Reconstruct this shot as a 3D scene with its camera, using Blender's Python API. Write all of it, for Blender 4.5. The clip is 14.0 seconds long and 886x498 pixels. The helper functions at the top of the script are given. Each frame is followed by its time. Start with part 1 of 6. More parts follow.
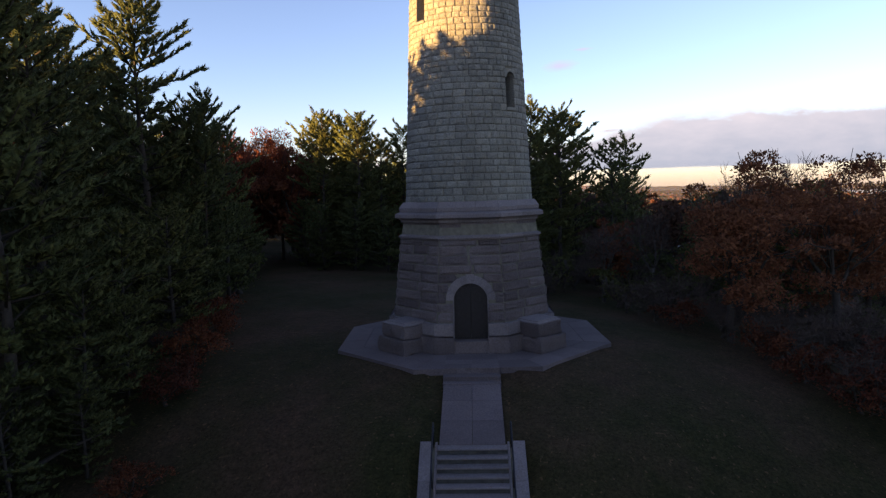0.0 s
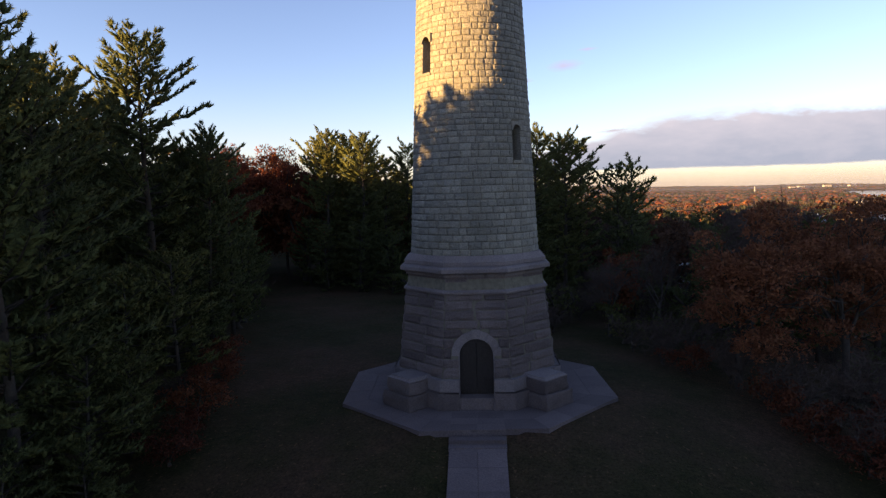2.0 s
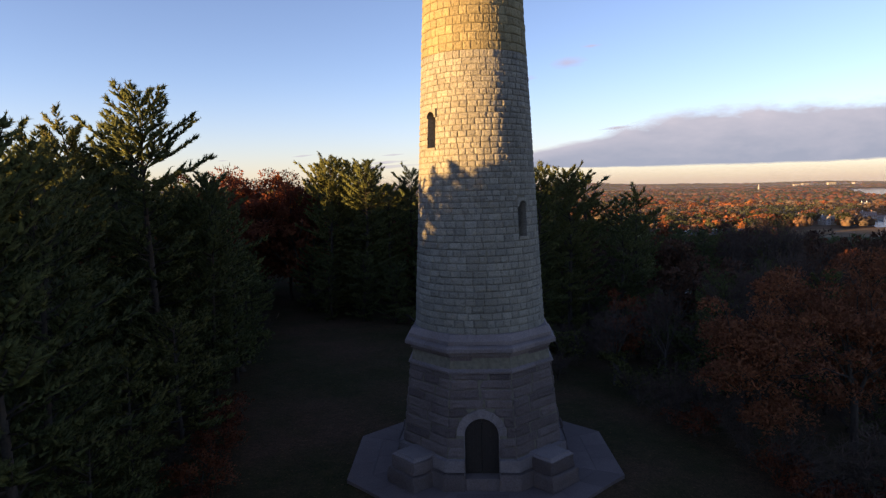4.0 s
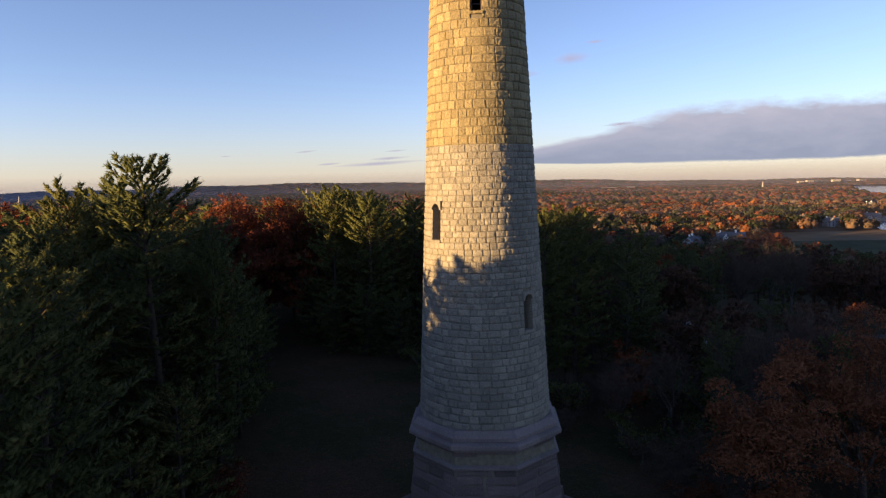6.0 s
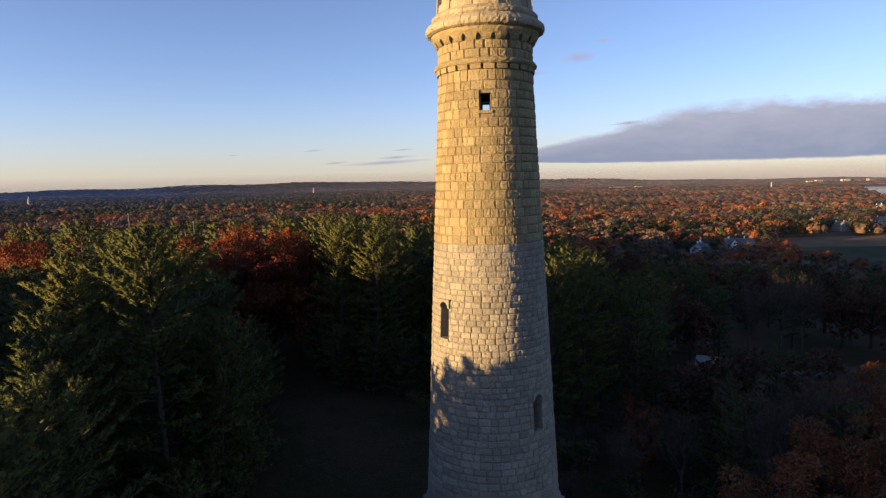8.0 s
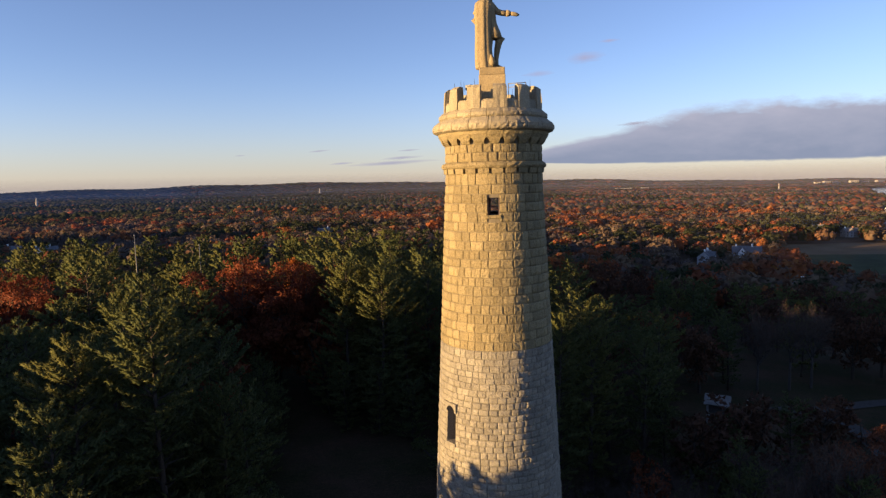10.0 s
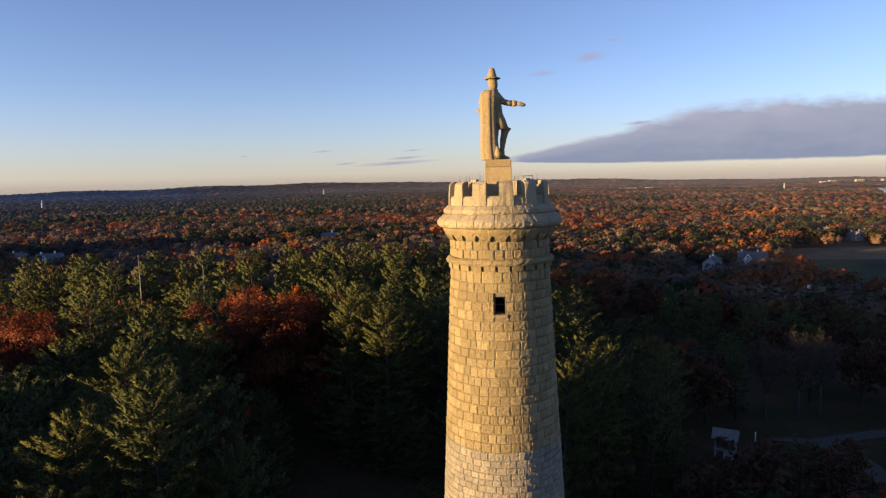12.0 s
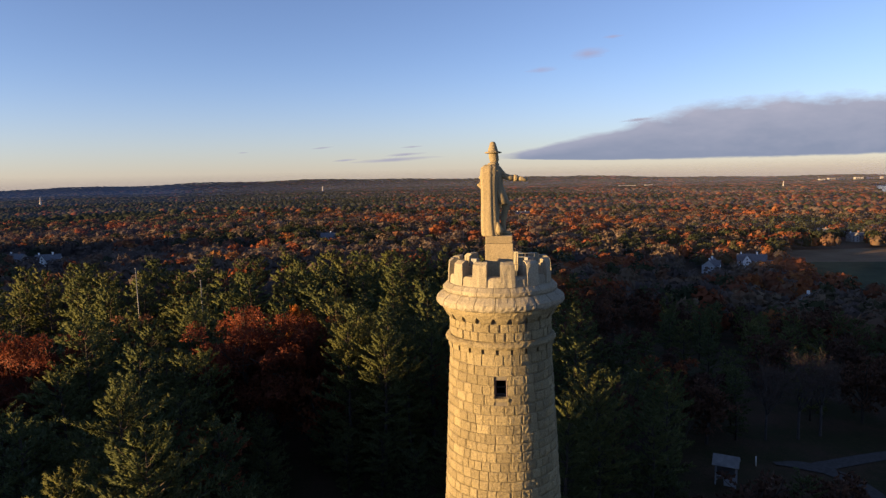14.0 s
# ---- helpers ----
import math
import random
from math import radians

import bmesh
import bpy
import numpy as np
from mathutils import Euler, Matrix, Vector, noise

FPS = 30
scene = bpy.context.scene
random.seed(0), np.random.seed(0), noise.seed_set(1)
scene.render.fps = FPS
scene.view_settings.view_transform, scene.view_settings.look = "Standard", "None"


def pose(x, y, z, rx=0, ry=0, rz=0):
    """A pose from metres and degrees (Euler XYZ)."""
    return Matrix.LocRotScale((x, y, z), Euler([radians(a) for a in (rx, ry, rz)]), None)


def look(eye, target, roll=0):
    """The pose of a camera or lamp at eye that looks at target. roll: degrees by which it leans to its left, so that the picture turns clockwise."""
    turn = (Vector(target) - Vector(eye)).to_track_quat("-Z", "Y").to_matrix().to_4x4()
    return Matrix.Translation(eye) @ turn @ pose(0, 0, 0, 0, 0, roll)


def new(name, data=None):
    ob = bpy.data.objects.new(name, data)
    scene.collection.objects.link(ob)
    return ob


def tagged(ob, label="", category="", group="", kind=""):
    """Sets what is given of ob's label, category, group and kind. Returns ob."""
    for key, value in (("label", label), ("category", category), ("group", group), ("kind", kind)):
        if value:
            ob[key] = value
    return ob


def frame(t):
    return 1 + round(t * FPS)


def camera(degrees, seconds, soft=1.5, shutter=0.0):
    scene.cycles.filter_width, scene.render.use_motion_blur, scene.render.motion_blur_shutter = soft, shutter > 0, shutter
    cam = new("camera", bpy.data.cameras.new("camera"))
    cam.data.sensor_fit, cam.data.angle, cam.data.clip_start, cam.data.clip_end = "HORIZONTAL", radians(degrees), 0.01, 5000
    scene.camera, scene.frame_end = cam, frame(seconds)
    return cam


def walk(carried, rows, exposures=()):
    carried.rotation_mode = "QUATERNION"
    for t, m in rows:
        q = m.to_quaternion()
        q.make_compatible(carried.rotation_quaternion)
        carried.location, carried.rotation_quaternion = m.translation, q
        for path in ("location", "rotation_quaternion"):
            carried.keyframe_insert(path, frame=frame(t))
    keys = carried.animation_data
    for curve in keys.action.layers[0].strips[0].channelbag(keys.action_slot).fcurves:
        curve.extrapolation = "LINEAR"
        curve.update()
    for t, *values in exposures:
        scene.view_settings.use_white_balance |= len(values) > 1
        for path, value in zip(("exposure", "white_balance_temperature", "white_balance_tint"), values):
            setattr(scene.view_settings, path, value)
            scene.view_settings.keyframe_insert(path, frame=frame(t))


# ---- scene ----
cam = camera(69, 14.0, soft=1.3)
PATH = [
    (0, (0.285, -35.530, 7.899), (-0.709, -15.630, 6.168), -1.69),
    (0.5, (0.278, -35.422, 8.352), (-0.760, -15.525, 6.614), -1.67),
    (1, (0.271, -35.304, 9.006), (-0.800, -15.409, 7.266), -1.64),
    (1.5, (0.264, -35.175, 9.705), (-0.832, -15.282, 7.962), -1.62),
    (2, (0.257, -35.036, 10.603), (-0.864, -15.144, 8.856), -1.58),
    (2.5, (0.250, -34.887, 11.467), (-0.898, -14.998, 9.709), -1.57),
    (3, (0.243, -34.727, 12.457), (-0.938, -14.842, 10.675), -1.59),
    (5.5, (0.207, -33.773, 18.059), (-1.064, -13.909, 16.108), -1.50),
    (6, (0.200, -33.552, 19.322), (-1.109, -13.693, 17.337), -1.48),
    (6.5, (0.193, -33.319, 20.436), (-1.157, -13.467, 18.423), -1.48),
    (7, (0.186, -33.076, 21.657), (-1.214, -13.230, 19.623), -1.48),
    (9.5, (0.151, -31.720, 27.674), (-1.516, -11.892, 25.655), -1.38),
    (10, (0.144, -31.440, 28.870), (-1.551, -11.616, 26.838), -1.37),
    (10.5, (0.137, -31.160, 29.993), (-1.582, -11.339, 27.952), -1.37),
    (11, (0.130, -30.880, 31.168), (-1.622, -11.062, 29.128), -1.38),
    (11.5, (0.123, -30.600, 32.204), (-1.671, -10.786, 30.157), -1.46),
    (12, (0.116, -30.320, 33.213), (-1.709, -10.509, 31.164), -1.56),
    (12.5, (0.109, -30.040, 34.101), (-1.712, -10.229, 32.047), -1.63),
    (13, (0.102, -29.760, 35.048), (-1.702, -9.950, 32.975), -1.65),
    (13.5, (0.095, -29.480, 35.907), (-1.706, -9.674, 33.794), -1.58),
    (14, (0.088, -29.200, 36.788), (-1.707, -9.399, 34.623), -1.45),
]
walk(cam, [(t, look(eye, target, roll)) for t, eye, target, roll in PATH],
     [(0.0, 2.42, 7900, 36), (3.0, 2.16, 7700, 36), (6.5, 1.80, 6950, 35), (9.5, 1.66, 6750, 34), (14.0, 1.57, 6750, 34)])

# ---- light ----
SUN_AZ = radians(62.5)          # from -y towards -x
SUN_EL = radians(5.2)
sun_way = Vector((-math.sin(SUN_AZ) * math.cos(SUN_EL), -math.cos(SUN_AZ) * math.cos(SUN_EL), math.sin(SUN_EL)))
world = bpy.data.worlds.new("sky")
scene.world = world
world.use_nodes = True
wn = world.node_tree.nodes
sky = wn.new("ShaderNodeTexSky")
sky.sky_type = "NISHITA"
sky.sun_disc = False
sky.sun_elevation = SUN_EL
sky.sun_rotation = math.atan2(sun_way.x, sun_way.y)
sky.altitude, sky.air_density, sky.dust_density, sky.ozone_density = 60, 0.72, 0.10, 2.3
wn["Background"].inputs["Strength"].default_value = 0.092
world.node_tree.links.new(sky.outputs[0], wn["Background"].inputs["Color"])
sun = new("sun", bpy.data.lights.new("sun", "SUN"))
sun.data.energy, sun.data.angle, sun.data.color = 4.6, radians(0.55), (1.0, 0.738, 0.280)
sun.matrix_world = look((0, 0, 0), -sun_way)
sun.location = sun_way * 200


# ---- small tools ----
def mesh_of(name, verts, faces, smooth=False):
    me = bpy.data.meshes.new(name)
    me.from_pydata([tuple(v) for v in verts], [], [tuple(f) for f in faces])
    if smooth:
        me.polygons.foreach_set("use_smooth", [True] * len(me.polygons))
    me.update()
    return me


def tri_mesh(name, verts, tris, smooth=False):
    """A mesh of triangles from two arrays."""
    me = bpy.data.meshes.new(name)
    verts, tris = np.asarray(verts, np.float32), np.asarray(tris, np.int32)
    me.vertices.add(len(verts))
    me.vertices.foreach_set("co", verts.ravel())
    me.loops.add(tris.size)
    me.loops.foreach_set("vertex_index", tris.ravel())
    me.polygons.add(len(tris))
    me.polygons.foreach_set("loop_start", np.arange(0, tris.size, 3, dtype=np.int32))
    if smooth:
        me.polygons.foreach_set("use_smooth", np.ones(len(tris), bool))
    me.update(calc_edges=True)
    return me


def soft_mesh(name, verts, tris, ways):
    """Foliage: triangles turned outward, shaded by the round of the clump that they belong to."""
    verts, tris, ways = np.asarray(verts, float), np.array(tris), np.asarray(ways, float)
    flat = np.cross(verts[tris[:, 1]] - verts[tris[:, 0]], verts[tris[:, 2]] - verts[tris[:, 0]])
    away = (flat * ways[tris[:, 0]]).sum(1) < 0
    tris[away] = tris[away][:, ::-1]
    me = tri_mesh(name, verts, tris, True)
    me.normals_split_custom_set_from_vertices((ways / (np.linalg.norm(ways, axis=1, keepdims=True) + 1e-9)).tolist())
    return me


def bm_mesh(name, bm, smooth=False):
    me = bpy.data.meshes.new(name)
    bm.normal_update()
    bm.to_mesh(me)
    bm.free()
    if smooth:
        me.polygons.foreach_set("use_smooth", [True] * len(me.polygons))
    return me


def part(name, me, material, parent=None, label="", m=None):
    if isinstance(me, bmesh.types.BMesh):
        me = bm_mesh(name, me)
    if material is not None and not me.materials:
        me.materials.append(material)
    ob = new(name, me)
    ob.parent = parent
    if m is not None:
        ob.matrix_basis = m
    if label:
        ob["label"] = label
    return ob


def thing(name, label, category, m=None, group="", kind=""):
    ob = new(name)
    ob.empty_display_size = 0.2
    if m is not None:
        ob.matrix_basis = m
    return tagged(ob, label, category, group, kind)


def box_bm(x0, x1, y0, y1, z0, z1, bevel=0.0, bm=None):
    own = bmesh.new()
    bmesh.ops.create_cube(own, size=1, matrix=Matrix.Translation(((x0 + x1) / 2, (y0 + y1) / 2, (z0 + z1) / 2)) @ Matrix.Diagonal((x1 - x0, y1 - y0, z1 - z0, 1)))
    if bevel:
        bmesh.ops.bevel(own, geom=own.edges[:], offset=bevel, segments=2, affect="EDGES", profile=0.6)
    if bm is None:
        return own
    me = bpy.data.meshes.new("tmp")
    own.to_mesh(me)
    own.free()
    bm.from_mesh(me)
    bpy.data.meshes.remove(me)
    return bm


def tube(points, radii, seg=8):
    """A tapered tube along points, as verts and triangles."""
    pts = np.asarray(points, float)
    radii = np.broadcast_to(np.asarray(radii, float), (len(pts),))
    d = np.gradient(pts, axis=0)
    d /= np.linalg.norm(d, axis=1, keepdims=True) + 1e-9
    ref = np.where(np.abs(d[:, 2:3]) > 0.9, [[1.0, 0, 0]], [[0, 0, 1.0]])
    u = np.cross(d, ref)
    u /= np.linalg.norm(u, axis=1, keepdims=True) + 1e-9
    v = np.cross(d, u)
    a = np.arange(seg) * 2 * np.pi / seg
    ring = np.cos(a)[None, :, None] * u[:, None] + np.sin(a)[None, :, None] * v[:, None]
    verts = (pts[:, None] + ring * radii[:, None, None]).reshape(-1, 3)
    tris = []
    for i in range(len(pts) - 1):
        for j in range(seg):
            a0, a1 = i * seg + j, i * seg + (j + 1) % seg
            tris += [(a0, a0 + seg, a1), (a1, a0 + seg, a1 + seg)]
    n = len(verts)
    verts = np.vstack([verts, pts[:1], pts[-1:]])
    last = (len(pts) - 1) * seg
    for j in range(seg):
        k = (j + 1) % seg
        tris += [(n, j, k), (n + 1, last + k, last + j)]
    return verts, np.array(tris)


class Pile:
    """Gathers verts and triangles."""

    def __init__(self):
        self.v, self.t, self.n, self.ways, self.tones = [], [], 0, [], []

    def add(self, v, t, ways=None):
        if ways is not None:
            self.ways.append(ways)
        self.v.append(np.asarray(v, float))
        self.t.append(np.asarray(t) + self.n)
        self.n += len(v)

    def mesh(self, name, smooth=False):
        if self.ways:
            return soft_mesh(name, np.vstack(self.v), np.vstack(self.t), np.vstack(self.ways))
        return tri_mesh(name, np.vstack(self.v), np.vstack(self.t), smooth)


# ---- materials ----
def material(name, rough=0.8, metal=0.0, spec=0.3):
    mat = bpy.data.materials.new(name)
    mat.use_nodes = True
    b = mat.node_tree.nodes["Principled BSDF"]
    b.inputs["Roughness"].default_value = rough
    b.inputs["Metallic"].default_value = metal
    b.inputs["Specular IOR Level"].default_value = spec
    return mat, mat.node_tree, b


def noise_node(nt, scale, detail=4, coords=None, rough=0.6):
    n = nt.nodes.new("ShaderNodeTexNoise")
    n.inputs["Scale"].default_value = scale
    n.inputs["Detail"].default_value = detail
    n.inputs["Roughness"].default_value = rough
    if coords is not None:
        nt.links.new(coords, n.inputs["Vector"])
    return n.outputs["Fac"]


def span(nt, value, lo, hi, a=0.0, b=1.0):
    n = nt.nodes.new("ShaderNodeMapRange")
    n.inputs["From Min"].default_value, n.inputs["From Max"].default_value = lo, hi
    n.inputs["To Min"].default_value, n.inputs["To Max"].default_value = a, b
    nt.links.new(value, n.inputs["Value"])
    return n.outputs["Result"]


def mixed(nt, fac, a, b, how="MIX"):
    n = nt.nodes.new("ShaderNodeMix")
    n.data_type, n.blend_type = "RGBA", how
    for socket, v in ((n.inputs[0], fac), (n.inputs[6], a), (n.inputs[7], b)):
        if isinstance(v, bpy.types.NodeSocket):
            nt.links.new(v, socket)
        elif isinstance(v, (int, float)):
            socket.default_value = v
        else:
            socket.default_value = (*v, 1)
    return n.outputs[2]


def ramp(nt, value, stops):
    n = nt.nodes.new("ShaderNodeValToRGB")
    el = n.color_ramp.elements
    while len(el) < len(stops):
        el.new(0.5)
    for e, (p, c) in zip(el, stops):
        e.position, e.color = p, (*c, 1)
    nt.links.new(value, n.inputs["Fac"])
    return n.outputs["Color"]


def maths(nt, how, a, b):
    n = nt.nodes.new("ShaderNodeMath")
    n.operation = how
    for socket, v in zip(n.inputs, (a, b)):
        if isinstance(v, bpy.types.NodeSocket):
            nt.links.new(v, socket)
        else:
            socket.default_value = v
    return n.outputs[0]


def bump(nt, b, height, strength, dist):
    n = nt.nodes.new("ShaderNodeBump")
    n.inputs["Strength"].default_value, n.inputs["Distance"].default_value = strength, dist
    nt.links.new(height, n.inputs["Height"])
    nt.links.new(n.outputs[0], b.inputs["Normal"])


def world_place(nt):
    return nt.nodes.new("ShaderNodeNewGeometry").outputs["Position"]


def own_random(nt, islands):
    if islands:
        return nt.nodes.new("ShaderNodeNewGeometry").outputs["Random Per Island"]
    return nt.nodes.new("ShaderNodeObjectInfo").outputs["Random"]


def granite(name, light, dark, islands, spread=0.14, fine=0.8):
    """Quarry-faced granite: a tone for each block, streaky stains and a crystal speckle."""
    mat, nt, b = material(name, 0.86, spec=0.25)
    p = world_place(nt)
    tone = ramp(nt, own_random(nt, islands), [(0.0, dark), (0.25, [0.4 * a + 0.6 * c for a, c in zip(light, dark)]), (0.7, light), (1.0, [min(0.8, a * (1 + spread)) for a in light])])
    stretch = nt.nodes.new("ShaderNodeMapping")
    stretch.inputs["Scale"].default_value = (1.0, 1.0, 0.35)
    nt.links.new(p, stretch.inputs["Vector"])
    stain = span(nt, noise_node(nt, 0.55, 5, stretch.outputs[0], 0.65), 0.35, 0.68, 0.0, 1.0)
    c = mixed(nt, maths(nt, "MULTIPLY", stain, 0.32), tone, [v * 0.5 for v in dark])
    speck = span(nt, noise_node(nt, 15, 4, p, 0.75), 0.3, 0.72, 0.68, 1.26)
    c = mixed(nt, 1.0, c, nt_grey(nt, speck), "MULTIPLY")
    nt.links.new(c, b.inputs["Base Color"])
    h = maths(nt, "ADD", noise_node(nt, 9, 5, p, 0.7), maths(nt, "MULTIPLY", noise_node(nt, 40, 2, p), 0.3))
    bump(nt, b, h, fine, 0.17)
    return mat


def nt_grey(nt, value):
    n = nt.nodes.new("ShaderNodeCombineColor")
    for i in range(3):
        nt.links.new(value, n.inputs[i])
    return n.outputs[0]


GREY, GREY_D = (0.312, 0.286, 0.240), (0.236, 0.216, 0.184)
TAN, TAN_D = (0.330, 0.268, 0.155), (0.245, 0.198, 0.115)
PALE, PALE_D = (0.350, 0.303, 0.220), (0.28, 0.242, 0.176)
BASE, BASE_D = (0.196, 0.146, 0.138), (0.122, 0.089, 0.084)
M_grey = granite("grey_granite", GREY, GREY_D, False)
M_grey_i = granite("grey_granite_run", GREY, GREY_D, True)
M_tan = granite("tan_granite", TAN, TAN_D, False)
M_tan_i = granite("tan_granite_run", TAN, TAN_D, True)
M_pale = granite("dressed_granite", PALE, PALE_D, False, 0.12, 0.55)
M_base = granite("base_granite", BASE, BASE_D, False)
M_cut = granite("dressed_base_granite", (0.236, 0.188, 0.183), (0.184, 0.147, 0.144), False, 0.12, 0.4)
M_stat = granite("carved_granite", (0.330, 0.262, 0.160), (0.262, 0.208, 0.127), False, 0.1, 0.35)


def plain(name, colour, rough=0.7, metal=0.0, vary=0.25, scale=3.0, bumpy=0.0):
    mat, nt, b = material(name, rough, metal)
    p = world_place(nt)
    f = span(nt, noise_node(nt, scale, 5, p), 0.3, 0.7, 1 - vary, 1 + vary)
    nt.links.new(mixed(nt, 1.0, colour, nt_grey(nt, f), "MULTIPLY"), b.inputs["Base Color"])
    if bumpy:
        bump(nt, b, noise_node(nt, scale * 8, 3, p), bumpy, 0.02)
    return mat


M_mortar = plain("mortar", (0.160, 0.138, 0.105), 0.95, vary=0.3, scale=4, bumpy=0.5)
M_inner = plain("rubble_inside", (0.12, 0.11, 0.10), 0.95, vary=0.3)
M_door = plain("dark_oak_door", (0.022, 0.016, 0.015), 0.55, vary=0.4, scale=6, bumpy=0.3)
M_iron = plain("dark_iron", (0.03, 0.03, 0.035), 0.5, 0.6)
M_steel = plain("galvanised_steel", (0.17, 0.17, 0.17), 0.6, 0.5)
M_white = plain("white_paint", (0.78, 0.77, 0.74), 0.6, vary=0.06)
M_roof = plain("slate_shingle", (0.13, 0.13, 0.14), 0.85, vary=0.3, scale=1.5, bumpy=0.4)
M_shingle = plain("weathered_shingle", (0.24, 0.22, 0.20), 0.9, vary=0.25, scale=1.2, bumpy=0.4)
M_hut = plain("dark_weathered_boards", (0.105, 0.100, 0.096), 0.9, vary=0.25, scale=1.2, bumpy=0.4)
M_clap = plain("grey_clapboard", (0.33, 0.34, 0.35), 0.7, vary=0.12)
M_brick = plain("chimney_brick", (0.24, 0.12, 0.09), 0.9)
M_pane = material("window_glass", 0.08, spec=0.6)[0]
M_pane.node_tree.nodes["Principled BSDF"].inputs["Base Color"].default_value = (0.02, 0.025, 0.03, 1)
M_slab = granite("paving_granite", (0.156, 0.115, 0.112), (0.123, 0.091, 0.088), False, 0.15, 0.2)
M_bark = plain("bark", (0.050, 0.038, 0.030), 0.95, vary=0.4, scale=5, bumpy=0.8)
M_pale_bark = plain("pale_bark", (0.068, 0.056, 0.050), 0.95, vary=0.35, scale=4, bumpy=0.6)
M_twig = plain("bare_twig", (0.070, 0.044, 0.034), 0.95, vary=0.3)
M_gravel = plain("gravel_road", (0.080, 0.070, 0.064), 0.95, vary=0.25, scale=2, bumpy=0.6)


def foliage(name, stops, patch=0.0, soft=0.35):
    """Leaves: a tone for each leaf cluster and each tree, and a little light through them."""
    mat, nt, b = material(name, 0.7 if not patch else 1.0, spec=0.15 if not patch else 0.03)
    leaf = own_random(nt, True)
    tree = own_random(nt, False)
    v = maths(nt, "ADD", maths(nt, "MULTIPLY", leaf, 0.45), maths(nt, "MULTIPLY", tree, 0.55))
    if patch:
        # drifts of one colour, and in them trees that differ
        one = nt.nodes.new("ShaderNodeAttribute")
        one.attribute_name = "tone"
        drift = span(nt, noise_node(nt, patch, 3, world_place(nt)), 0.36, 0.64)
        v = maths(nt, "ADD", maths(nt, "MULTIPLY", one.outputs["Fac"], 0.32), maths(nt, "MULTIPLY", drift, 0.60))
        v = maths(nt, "ADD", v, maths(nt, "MULTIPLY", leaf, 0.08))
    c = ramp(nt, v, stops)
    if patch:
        shade_n = span(nt, noise_node(nt, patch * 0.35, 4, world_place(nt)), 0.3, 0.7, 0.55, 1.15)
        c = mixed(nt, 1.0, c, nt_grey(nt, shade_n), "MULTIPLY")
        fleck = span(nt, noise_node(nt, 0.5, 3, world_place(nt), 0.7), 0.3, 0.7, 0.82, 1.15)
        c = mixed(nt, 1.0, c, nt_grey(nt, fleck), "MULTIPLY")
    else:
        needle_n = span(nt, noise_node(nt, 7.0, 4, world_place(nt), 0.75), 0.32, 0.68, 0.50, 1.40)
        c = mixed(nt, 1.0, c, nt_grey(nt, needle_n), "MULTIPLY")
    nt.links.new(c, b.inputs["Base Color"])
    if soft:
        tr = nt.nodes.new("ShaderNodeBsdfTranslucent")
        nt.links.new(c, tr.inputs["Color"])
        mix = nt.nodes.new("ShaderNodeMixShader")
        mix.inputs[0].default_value = soft
        nt.links.new(b.outputs[0], mix.inputs[1])
        nt.links.new(tr.outputs[0], mix.inputs[2])
        nt.links.new(mix.outputs[0], nt.nodes["Material Output"].inputs["Surface"])
    return mat


M_pine = foliage("pine_needles", [(0.1, (0.082, 0.102, 0.041)), (0.5, (0.108, 0.120, 0.041)), (0.9, (0.138, 0.135, 0.042))], soft=0.42)
M_red = foliage("red_leaves", [(0.1, (0.125, 0.036, 0.022)), (0.5, (0.20, 0.052, 0.027)), (0.9, (0.28, 0.088, 0.034))])
M_rust = foliage("russet_leaves", [(0.1, (0.225, 0.078, 0.043)), (0.5, (0.315, 0.106, 0.050)), (0.9, (0.38, 0.150, 0.056))])
M_brown = foliage("dull_brown_leaves", [(0.1, (0.085, 0.046, 0.032)), (0.5, (0.125, 0.058, 0.038)), (0.9, (0.175, 0.078, 0.044))])
M_orange = foliage("orange_leaves", [(0.1, (0.36, 0.10, 0.02)), (0.5, (0.48, 0.17, 0.03)), (0.9, (0.56, 0.26, 0.04))])
M_far = foliage("autumn_woods", [(0.08, (0.075, 0.068, 0.036)), (0.22, (0.150, 0.108, 0.078)), (0.36, (0.215, 0.148, 0.098)), (0.48, (0.205, 0.102, 0.062)), (0.60, (0.27, 0.080, 0.040)), (0.74, (0.36, 0.122, 0.046)), (0.88, (0.41, 0.185, 0.056)), (0.96, (0.19, 0.125, 0.078))], 0.0075, 0.3)
M_farbare = foliage("bare_woods", [(0.15, (0.110, 0.082, 0.072)), (0.5, (0.155, 0.114, 0.094)), (0.85, (0.190, 0.140, 0.106))], 0.01, 0.3)
M_farpine = foliage("pine_woods", [(0.15, (0.046, 0.056, 0.030)), (0.5, (0.066, 0.072, 0.038)), (0.85, (0.090, 0.080, 0.044))], 0.01, 0.3)


# ---- the ground ----
def smooth01(x, a, b):
    t = np.clip((np.asarray(x, float) - a) / (b - a), 0, 1)
    return t * t * (3 - 2 * t)


